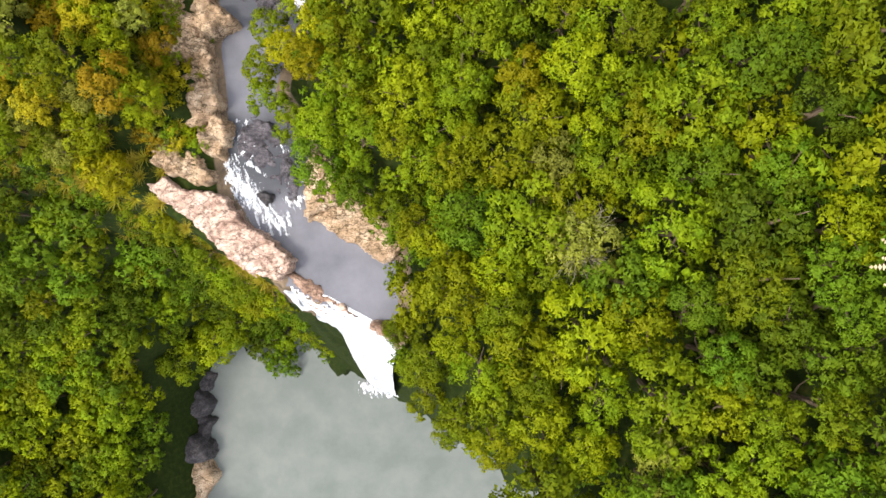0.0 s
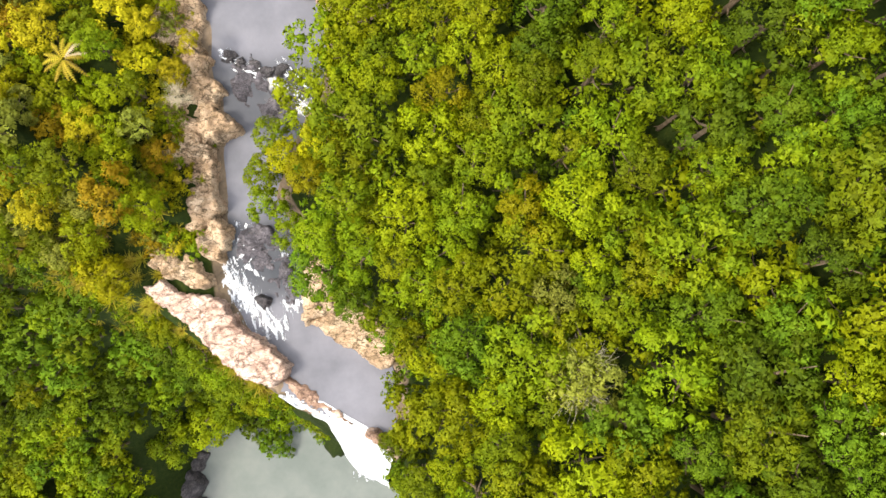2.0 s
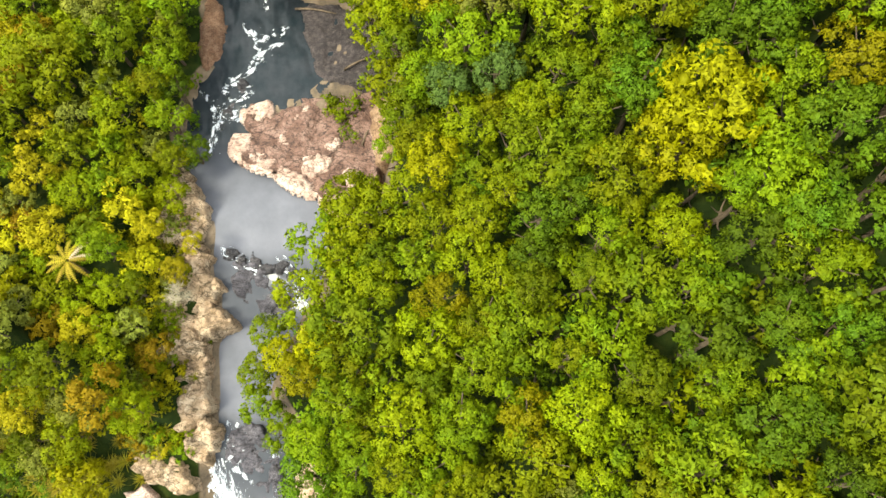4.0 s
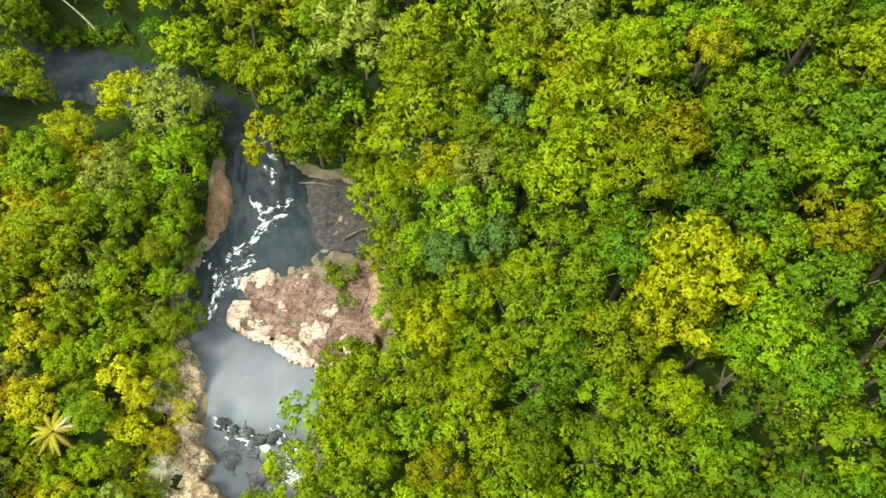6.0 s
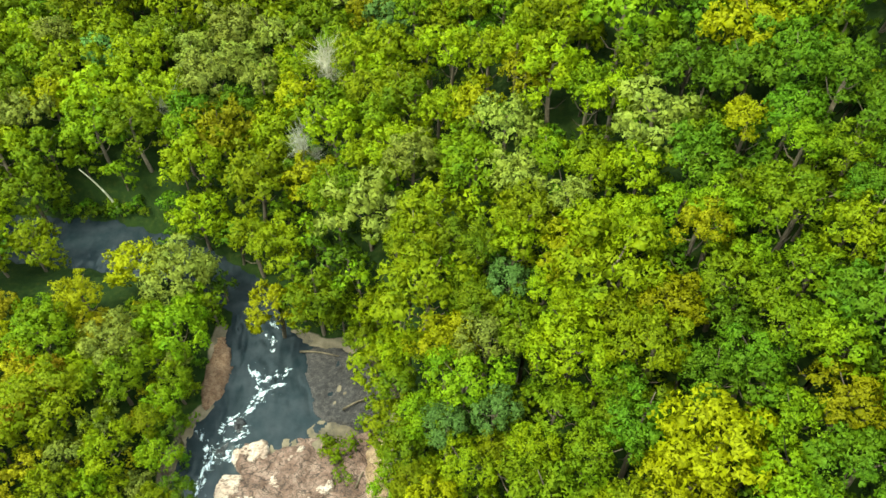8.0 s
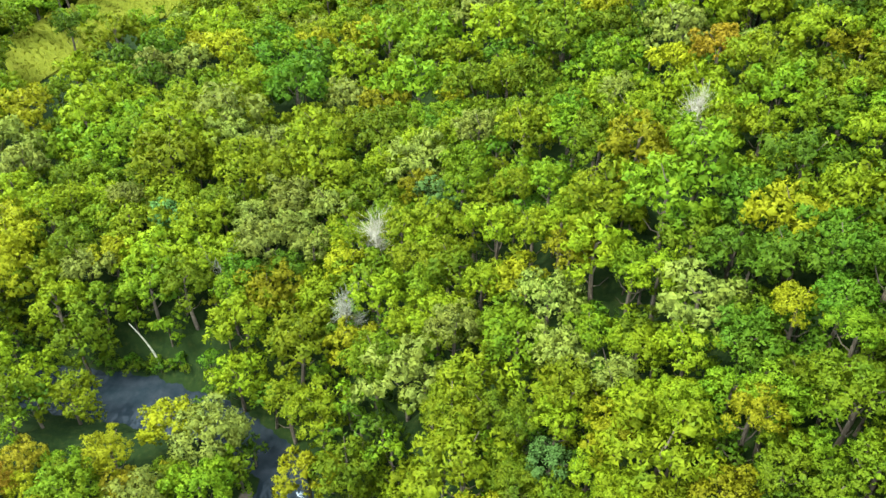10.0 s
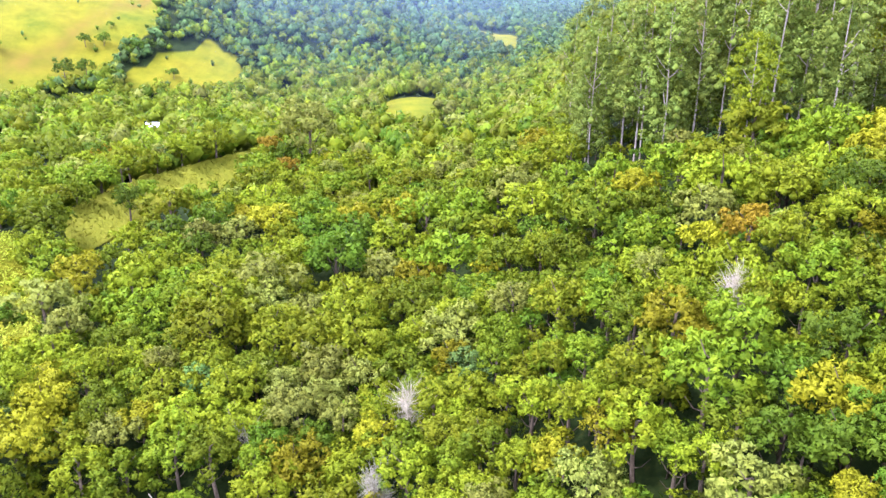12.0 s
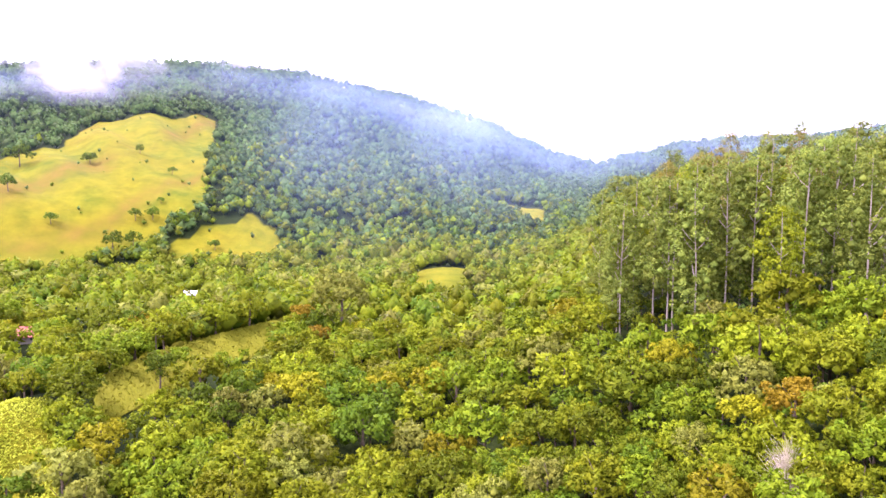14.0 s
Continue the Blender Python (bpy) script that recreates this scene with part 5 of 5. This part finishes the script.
def eucalyptus_trunk(seed):
    rng = np.random.default_rng(seed)
    bend = rng.uniform(-0.012, 0.012, 2)
    points = [np.array((bend[0] * math.sin(4 * k), bend[1] * math.sin(5 * k), k)) for k in np.linspace(0, 0.95, 9)]
    v, f = tube(points, np.linspace(0.0062, 0.002, 9), 7)
    for i in range(5):
        a, z = rng.uniform(0, 6.3), rng.uniform(0.4, 0.8)
        s = np.array((0, 0, z))
        e = s + np.array((math.cos(a) * 0.08, math.sin(a) * 0.08, 0.09))
        w, g = tube([s, (s + e) / 2 + np.array((0, 0, -0.01)), e], [0.004, 0.003, 0.0015], 5)
        f += [[q + len(v) for q in face_] for face_ in g]
        v += w
    me = bpy.data.meshes.new("trunk")
    me.from_pydata([tuple(p) for p in v], [], f)
    me.materials.append(BARK_EUCA)
    me.update()
    return me


EUCA = [(eucalyptus_trunk(i), eucalyptus_crown(i, LEAF[("euca", "euca", "euca", "lime", "euca", "amber_lit", "amber_lit")[i]])) for i in range(7)]


def eucalyptus(x, y, tall, kind):
    top = new("eucalyptus")
    top.location = (x, y, height(x, y) - 0.4)
    top.rotation_euler = (0, 0, x * 3.1 + y)
    for name, me in zip(("trunk", "crown"), EUCA[kind]):
        part(name, me, top).scale = (tall, tall, tall)
    tagged(top, "tall slender eucalyptus with a pale bare trunk" if kind != 3 else "tall golden-green eucalyptus with a pale trunk", "tree", "eucalyptus stand")


for i, (x, y, tall) in enumerate(((20.1, 187.8, 38), (26.2, 168.3, 35), (16.3, 198.8, 40), (12.3, 216.1, 42), (23.3, 177.5, 37), (33.1, 171.0, 38), (53.0, 166.0, 38), (54.5, 152.7, 34),
                                  (46.3, 161.7, 36), (38.5, 169.7, 37), (63.5, 168.0, 40), (8.9, 227.7, 40), (54.4, 160.6, 38), (28.5, 180, 39), (43, 175, 40), (60, 176, 42))):
    eucalyptus(x, y, tall, (0, 1, 2, 4)[i % 4])
eucalyptus(39.1, 152.6, 27, 3)
rng = np.random.default_rng(77)
spots = []
while len(spots) < 118:
    d, b = 168 + 170 * rng.uniform() ** 1.3, math.radians(rng.uniform(-33, -3.0))
    x, y = -d * math.sin(b), 10 + d * math.cos(b)
    if all((x - p) ** 2 + (y - q) ** 2 > 42 for p, q in spots) and not (d > 235 and math.degrees(b) > -6.5):
        spots.append((x, y))
        # trees farther back mostly take the crowns with painted warm light
        eucalyptus(x, y, rng.uniform(26, 39) if d < 215 else rng.uniform(17, 29), int(rng.choice((0, 1, 2, 3, 4) if d < 205 else (5, 6, 0, 5, 6))))


# ---- trees that stand alone ----
for i, (x, y, r) in enumerate(((-425.3, 493.8, 9.7), (-380.1, 516.1, 5.9), (-361.0, 553.8, 4.3), (-297.6, 553.7, 6.1), (-312.9, 523.4, 3.6), (-378.2, 429.2, 6.2), (-289.0, 469.1, 2.8), (-233.9, 443.2, 4.2),
                               (-288.7, 413.9, 7.0), (-280.3, 422.3, 6.0), (-293.6, 445.6, 4.7), (-285.2, 452.4, 4.7), (-263.3, 455.0, 5.5), (-333.7, 414.4, 4.4), (-258.0, 460.6, 4.7), (-264.0, 513.3, 3.5))):
    tree(x, y, r, r * 1.9, "deep", "mid", i, label="dark rounded tree standing alone on the grass hill", group="hillside trees")
tree(-80.0, 246, 11, 27, "pale", "fair", 2, label="large pale feathery tree above the valley woods", group="valley trees")

for i, (b, d, r, tone) in enumerate(((31.4, 214, 5.2, "green"), (32.6, 209, 4.4, "deep"), (22.4, 252, 4.6, "lime"),
                                     (20.6, 236, 4.4, "rust"), (17.0, 226, 5.0, "pale"), (21.8, 262, 5.0, "rust"), (38.8, 262, 4.6, "lime"), (33.8, 268, 4.6, "rust"))):
    b = math.radians(b)
    tree(-d * math.sin(b), 10 + d * math.cos(b), r, 9 + r * 0.6, tone, "fair", i + 31, label={"rust": "reddish-brown tree among the valley woods"}.get(tone, "rounded leafy tree at the edge of the crop field"), group="valley trees")
for i in range(14):
    b, d = math.radians(19.6 + i * 0.21), 272 + (i * 17) % 40
    tree(-d * math.sin(b), 10 + d * math.cos(b), 3.2 + (i * 0.7) % 1.6, 8 + i % 3, ("green", "lime", "deep", "gold")[i % 4], "mid", i + 11, group="valley trees")


def bare_tree(x, y, tall, mat, label, lean=0.0, turn=0.0, spread=0.15, seed=1):
    """A leafless tree: trunk and twigs."""
    top = new("bare_tree")
    top.matrix_world = Matrix.Translation((x, y, height(x, y) - 0.3)) @ Matrix.Rotation(turn, 4, "Z") @ Matrix.Rotation(lean, 4, "Y")
    me = branch_mesh("trunk", mat, 16, seed, spread, 0.22, 40, 0.42)
    part("trunk", me, top).scale = (tall, tall, tall)
    tagged(top, label, "tree", "bare trees")


bare_tree(-18.9, 86.0, 9.2, BARK_GREY, "leafless grey tree with fine bare twigs", seed=3, spread=0.12)
bare_tree(-17.8, 99.0, 10.8, BARK_PALE, "whitish dry tree with dead twigs at its top", seed=5, spread=0.09)
bare_tree(-40.4, 95.0, 8.8, BARK_GREY, "tree with pale bare limbs inside the crowns", seed=8)
bare_tree(25.4, 99.4, 9.2, BARK_PALE, "dry twiggy tree with pale bare limbs in the canopy", seed=9, spread=0.11)
bare_tree(10.8, 0.2, 8.1, BARK_GREY, "twiggy tree with pale bare limbs in the canopy", seed=12, spread=0.2)
bare_tree(-27.8, 27.0, 4.4, BARK_PALE, "thin pale bare tree on the river bank", seed=14)


def leaning_trunk(x, y, tall):
    top = new("leaning_trunk")
    top.location = (x, y, height(x, y) - 0.2)
    points = [np.array((-0.42 * tall * k ** 1.3, 0.1 * tall * math.sin(3 * k) * 0.3, tall * k)) for k in np.linspace(0, 1, 9)]
    v, f = tube(points, np.linspace(0.2, 0.08, 9), 7)
    part("trunk", mesh_object("trunk", v, f, BARK_PALE), top)
    tagged(top, "white leaning bare trunk on the far river bank", "tree trunk")


leaning_trunk(-48.7, 86.6, 7.5)


def palm(x, y, z, spread, mats, label, seed):
    """A palm crown of arching fronds with leaflets, on a slender trunk."""
    rng = np.random.default_rng(seed)
    top = new("palm_tree")
    base = height(x, y) - 0.2
    top.location = (x, y, base)
    tall = z - base
    v, f = tube([np.array((0.1 * math.sin(k * 2), 0, tall * k)) for k in np.linspace(0, 1, 6)], np.linspace(0.16, 0.11, 6), 8)
    part("trunk", mesh_object("trunk", v, f, BARK), top)
    for i in range(13):
        a = i * 2.39996 + rng.uniform(-0.15, 0.15)
        length, lift = spread * rng.uniform(0.85, 1.15), rng.uniform(0.1, 0.6)
        verts, faces = [], []
        rib = [np.array((length * k, 0, lift * length * (k - 1.5 * k * k))) for k in np.linspace(0, 1, 14)]
        for j in range(1, 13):
            w = 0.13 * spread * math.sin(math.pi * (j + 1) / 15)
            for side in (-1, 1):
                n = len(verts)
                p, q = rib[j], rib[j + 1]
                tip = p + np.array((0.45 * w, side * w, -0.35 * w))
                verts += [tuple(p), tuple(p + (q - p) * 0.92), tuple(tip + np.array((0.02, 0, 0.01))), tuple(tip)]
                faces.append([n, n + 1, n + 2, n + 3])
        frond = mesh_object("frond", verts, faces, mats[i % len(mats)], False)
        frond.location, frond.rotation_euler = (0, 0, tall), (0, 0, a)
        part("frond", frond, top)
    tagged(top, label, "palm tree")


palm(-37.3, 29.1, -7.4, 2.3, (FROND, FROND, FROND, FROND_DRY, FROND), "palm with yellow and dry whitish fronds", 4)
palm(27.4, -1.0, 19.3, 2.0, (FROND_DRY, FROND_DRY, FROND), "palm with dry straw-coloured fronds in the canopy", 6)


# ---- grass tufts, shrubs and driftwood ----
def tuft(x, y, size, seed, mesh=[]):
    """A clump of long arching grass blades."""
    if not mesh:
        r = np.random.default_rng(2)
        verts, faces = [], []
        for i in range(70):
            a, long, lean = r.uniform(0, 6.3), r.uniform(0.6, 1.1), r.uniform(0.3, 0.9)
            for k in range(4):
                q, w = k / 3, 0.03 * (1 - k / 3.3)
                px, pz = long * lean * q ** 1.4, long * (q * 0.9 - 0.5 * lean * q * q)
                for side in (-1, 1):
                    verts.append((px * math.cos(a) - side * w * math.sin(a), px * math.sin(a) + side * w * math.cos(a), pz))
            n = len(verts) - 8
            faces += [[n + 2 * k, n + 2 * k + 1, n + 2 * k + 3, n + 2 * k + 2] for k in range(3)]
        me = bpy.data.meshes.new("grass_tuft")
        me.from_pydata(verts, [], faces)
        me.materials.append(FERN)
        mesh.append(me)
    ob = new("grass_tuft", mesh[0])
    ob.location, ob.scale, ob.rotation_euler = (x, y, height(x, y) - 0.05), (size, size, size), (0, 0, seed)
    return tagged(ob, "tall yellow-green arching grass on the cliff edge", "grass", "cliff grass")


rng = np.random.default_rng(31)
made = 0
while made < 190:
    x, y = rng.uniform(-58, -18), rng.uniform(-6, 16)
    s, out, _ = (first[0] for first in here(x, y))
    if -6 < s < 6 and out > 1.5 and plan_depth(np.array(SLAB), np.array([x]), np.array([y]))[0] < -0.25 and not (x > -31 and s > 2.5):
        tuft(x, y, rng.uniform(1.2, 2.2), made)
        made += 1
for x, y, s in ((-13.2, 7.6, 1.1), (-13.0, 5.2, 1.2), (-11.4, 3.6, 1.2), (-10.2, 2.6, 1.1), (-12.0, 6.4, 1.3), (-9.0, 2.2, 1.0), (-28.4, 13.4, 1.3), (-30.0, 12.2, 1.4), (-29.2, 10.8, 1.0)):
    tuft(x, y, s, x)


def shrub(x, y, r, tone, label, seed, z=None):
    top = tree(x, y, r, r * 1.5, tone, "bush", seed, "shrub", label, "riverside shrubs")
    if z is not None:
        top.location.z = z


for i, (x, y, r) in enumerate(((-13.0, 49.6, 1.5), (-11.6, 48.2, 1.7), (-10.8, 46.0, 1.2), (-10.4, 50.2, 1.1))):
    shrub(x, y, r, "green", "fresh green shrub growing on the river rock", i, -13.6)
for i, (x, y, r, tone) in enumerate(((-28.6, 31.4, 1.1, "gold"), (-28.6, 21.6, 1.0, "green"), (-26.6, 22.6, 0.9, "lime"), (-26.6, 11.6, 1.5, "green"), (-27.4, 12.6, 1.2, "lime"), (-25.6, 23.0, 0.8, "green"), (-21.0, -7.4, 1.6, "lime"))):
    shrub(x, y, r, tone, "yellow-green shrub on the rocky river bank", i + 3)


for i in range(12):
    shrub(-58 + i * 1.25, 86.0 + 0.7 * math.sin(i * 2.1), 1.0 + 0.5 * (i * 0.37 % 1), ("deep", "green")[i % 2], "dark green shrub on the shaded far bank", i + 200)
for i, (x, y, r) in enumerate(((-29.0, 43.8, 1.2), (-28.9, 45.6, 1.1), (-29.3, 48.2, 1.2), (-29.4, 52.2, 1.2), (-29.9, 56.4, 1.2), (-30.2, 59.4, 1.3), (-29.4, 66.4, 1.5))):
    shrub(x, y, r, ("green", "lime", "deep")[i % 3], "leafy shrub hanging over the river's edge", i + 220)
rng = np.random.default_rng(91)
for i in range(46):
    x, y = rng.uniform(-33, -28.5), rng.uniform(8.5, 40)
    s, out, _ = (v[0] for v in here(x, y))
    if s > 3 and out > 3:
        if i % 2:
            tuft(x, y, rng.uniform(1.0, 1.8), i)
        else:
            shrub(x, y, rng.uniform(0.7, 1.3), ("lime", "gold", "green", "pale")[i // 2 % 4], "yellow-green shrub on the rocky river bank", i)


for i, (x, y, r, tall, tone) in enumerate(((-33.6, 3.6, 1.9, 6, "lime"), (-31.2, 2.0, 2.0, 8, "lime"), (-28.8, -0.4, 2.2, 9, "green"), (-26.2, -2.8, 2.2, 9, "green"), (-23.6, -4.6, 2.0, 8, "green"), (-21.4, -6.4, 1.8, 8, "lime"),
                                           (-31.0, -1.6, 2.8, 12, "deep"), (-27.8, -4.4, 2.8, 13, "green"), (-34.6, 0.6, 2.8, 12, "deep"), (-24.6, -7.0, 2.4, 12, "lime"), (-30.4, -5.4, 3.0, 14, "green"), (-34.6, -3.4, 3.2, 14, "deep"))):
    tree(x, y, r, tall, tone, "fair", i + 50, label="leafy tree clinging to the cliff below the slab", group="cliff trees")


for i, (x, y, r, tone) in enumerate(((-28.6, 18.6, 1.3, "straw"), (-28.9, 17.0, 1.2, "gold"), (-29.3, 19.8, 1.2, "lime"), (-28.0, 17.7, 0.9, "straw"), (-29.6, 16.0, 1.2, "lime"), (-28.2, 15.4, 0.8, "gold"))):
    shrub(x, y, r, tone, "yellow-green shrub on the rocky river bank", i + 70)
rng = np.random.default_rng(17)
for i in range(34):
    y = 10.5 + i * 0.92
    x = -25.4 - 4.6 * rng.uniform() ** 0.6 - 0.05 * (y - 10)
    if river_at(np.array([x]), np.array([y]))[0][0] > 1.0:
        r = rng.uniform(0.45, 1.0)
        shrub(x, y, r, ("straw", "lime", "gold", "green")[i % 4], "small yellow-green shrub between the bank rocks", i + 90, float(np.interp(y, [10, 24, 40], [-16.0, -14.2, -12.4])) - 0.9)


def log(x, y, z, long, turn, tilt):
    points = [np.array((long * (k - 0.5), 0.15 * math.sin(4 * k), 0.1 * math.sin(3 * k))) for k in np.linspace(0, 1, 8)]
    verts, faces = [], []
    for i, p in enumerate(points):
        for k in range(7):
            a = 2 * math.pi * k / 7
            r = 0.16 - 0.08 * i / 7
            verts.append((p[0], p[1] + r * math.cos(a), p[2] + r * math.sin(a)))
    ob = mesh_object("driftwood_log", verts, grid_faces(8, 7, True).tolist() + [list(range(7)), list(range(49, 56))], BARK)
    ob.matrix_world = Matrix.Translation((x, y, z)) @ Matrix.Rotation(turn, 4, "Z") @ Matrix.Rotation(tilt, 4, "Y")
    tagged(ob, "grey driftwood log lying on the riverside gravel", "log", "driftwood")


log(-9.8, 55.0, -12.1, 4.5, 0.5, 0.0)
log(-15.6, 62.0, -12.2, 5.0, -0.1, 0.0)
log(-8.6, 46.4, -12.9, 4.0, 1.2, 0.1)


# ---- houses ----
def house(x, y, wide, deep, wall_high, roof, turn, label):
    top = new("house")
    z = height(x, y)
    top.location, top.rotation_euler = (x, y, z), (0, 0, turn)
    a, b = wide / 2, deep / 2
    verts = [(sx * a, sy * b, h) for h in (-1, wall_high) for sx, sy in ((-1, -1), (1, -1), (1, 1), (-1, 1))]
    walls = mesh_object("wall", verts, [(0, 1, 5, 4), (1, 2, 6, 5), (2, 3, 7, 6), (3, 0, 4, 7)], WALL_PALE, False)
    part("wall", walls, top)
    h, over, t = deep * 0.34, 0.8, 0.15
    for side in (-1, 1):
        verts = [(-a - over, side * (b + over), wall_high - 0.2), (a + over, side * (b + over), wall_high - 0.2), (a + over, 0, wall_high + h), (-a - over, 0, wall_high + h)]
        verts += [(px, py, pz + t) for px, py, pz in verts]
        slope = mesh_object("roof", verts, [(3, 2, 1, 0), (4, 5, 6, 7), (0, 1, 5, 4), (1, 2, 6, 5), (2, 3, 7, 6), (3, 0, 4, 7)], roof, False)
        part("roof", slope, top)
    for px in (-a * 0.5, a * 0.45):
        verts = [(px + dx, -b - dy, 1.0 + dz) for dy in (0.0, 0.06) for dx, dz in ((-0.6, 0), (0.6, 0), (0.6, 1.1), (-0.6, 1.1))]
        part("window", mesh_object("window", verts, [(0, 1, 2, 3), (4, 7, 6, 5), (0, 4, 5, 1), (2, 6, 7, 3), (1, 5, 6, 2), (0, 3, 7, 4)], DARKSTONE, False), walls)
    tagged(top, label, "house")


house(-183.2, 326, 6, 5, 2.4, ROOF_WHITE, 0.2, "small house with a white roof among the trees")
house(-196.5, 233, 13, 9, 2.4, ROOF_RED, 0.6, "house with a red tiled roof among the trees")


# ---- haze sheets and low cloud ----
def haze_cloud_material(name, most, scale, low, high, tint):
    """White cloud droplets, and haze painted as blue tint, more or less dense."""
    m = bpy.data.materials.new(name)
    m.use_nodes = True
    t = m.node_tree
    t.nodes.remove(t.nodes["Principled BSDF"])
    a = t.nodes.new("ShaderNodeAttribute")
    a.attribute_name = "thick"
    n = world_noise(t, scale, 5.0, 0.55, (1, 1, 1.8))
    r = node(t, "ShaderNodeMapRange")
    for k, v in ((1, low), (2, high), (3, 0.0), (4, most)):
        r.inputs[k].default_value = v
    t.links.new(n, r.inputs[0])
    k = t.nodes.new("ShaderNodeMath")
    k.operation = "MULTIPLY"
    t.links.new(r.outputs[0], k.inputs[0])
    t.links.new(a.outputs["Fac"], k.inputs[1])
    veil, soft, clear = t.nodes.new("ShaderNodeBsdfTranslucent"), t.nodes.new("ShaderNodeBsdfDiffuse"), t.nodes.new("ShaderNodeBsdfTransparent")
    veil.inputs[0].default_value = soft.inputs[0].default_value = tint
    both, out = t.nodes.new("ShaderNodeMixShader"), t.nodes.new("ShaderNodeMixShader")
    t.links.new(veil.outputs[0], both.inputs[1])
    t.links.new(soft.outputs[0], both.inputs[2])
    t.links.new(k.outputs[0], out.inputs[0])
    t.links.new(clear.outputs[0], out.inputs[1])
    t.links.new(both.outputs[0], out.inputs[2])
    t.links.new(out.outputs[0], t.nodes["Material Output"].inputs["Surface"])
    return m


def haze_cloud_bank(name, away, turn, low, high, mat, label, thickness):
    """A curved bank of cloud, or of painted haze, that hangs across the valley."""
    rows, cols = 24, 60
    verts, thick = [], []
    for i in range(rows):
        k = i / (rows - 1)
        for j in range(cols):
            b = radians(turn[0] + (turn[1] - turn[0]) * j / (cols - 1))
            d = away + 20 * math.sin(j * 0.7) + 15 * math.sin(i * 0.5)
            verts.append((-d * math.sin(b), 10 + d * math.cos(b), low + (high - low) * k))
            thick.append(thickness(k, j / (cols - 1)))
    v = np.array(verts)
    rise = np.degrees(np.arctan2(v[:, 2] - 60, away))
    thick = np.array(thick) * smooth((v[:, 2] - ground(v[:, 0], v[:, 1])) / 60)
    # haze sheets: density set by distance and bearing, kept below the ridge
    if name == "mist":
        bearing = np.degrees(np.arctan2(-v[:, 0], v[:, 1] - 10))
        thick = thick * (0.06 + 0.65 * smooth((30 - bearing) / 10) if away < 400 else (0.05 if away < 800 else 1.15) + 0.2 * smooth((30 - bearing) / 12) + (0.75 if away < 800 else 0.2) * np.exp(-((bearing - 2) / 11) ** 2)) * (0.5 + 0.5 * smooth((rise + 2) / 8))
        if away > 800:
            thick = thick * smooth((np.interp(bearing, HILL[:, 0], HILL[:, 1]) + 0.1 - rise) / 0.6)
    if name == "crest_cloud":
        bearing = np.degrees(np.arctan2(-v[:, 0], v[:, 1] - 10))
        crest = np.interp(bearing, HILL[:, 0], HILL[:, 1])
        thick = np.array(smooth((rise - crest + 1.3) / 1.5) * smooth((crest + 2.2 - rise) / 1.2) * smooth((30 - bearing) / 8))
    ob = mesh_object(name, verts, grid_faces(rows, cols), mat)
    layer = ob.data.attributes.new("thick", "FLOAT", "POINT")
    layer.data.foreach_set("value", np.array(thick, np.float32))
    tagged(ob, label, "mist", "mist banks", "stuff")


# blue tints of the two haze materials imitate aerial haze
HAZE_FAR = haze_cloud_material("haze_blue", 0.40, 0.004, 0.0, 0.55, (0.40, 0.50, 0.86, 1))
HAZE = haze_cloud_material("haze_thin", 0.15, 0.004, 0.0, 0.55, (0.42, 0.58, 0.95, 1))
CLOUD_THIN = haze_cloud_material("cloud_thin", 0.9, 0.006, 0.0, 0.5, (0.86, 0.84, 0.97, 1))
CLOUD = haze_cloud_material("cloud_low", 0.95, 0.0085, 0.40, 0.60, (0.84, 0.80, 0.95, 1))


def fading(k, j):
    return float(smooth(np.array(1 - k), 0, 0.35))


# tinted sheets added to paint distance haze over valley and hills
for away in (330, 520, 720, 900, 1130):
    haze_cloud_bank("mist", away, (-24, 50), 0, 60 + away * 0.3, HAZE if away < 800 else HAZE_FAR, "thin blue-tinted sheet that paints haze over the valley", fading)
haze_cloud_bank("cloud", 860, (12, 50), 110, 340, CLOUD, "low white cloud clinging to the mountain top", lambda k, j: float(smooth(np.array(k), 0.20, 0.34)) * float(smooth(np.array(j), 0.3, 0.75)) * float(smooth(np.array(1 - k), 0, 0.2)))
haze_cloud_bank("crest_cloud", 1330, (-24, 34), 60, 330, CLOUD_THIN, "thin white cloud brushing the mountain ridge", lambda k, j: 1.0)
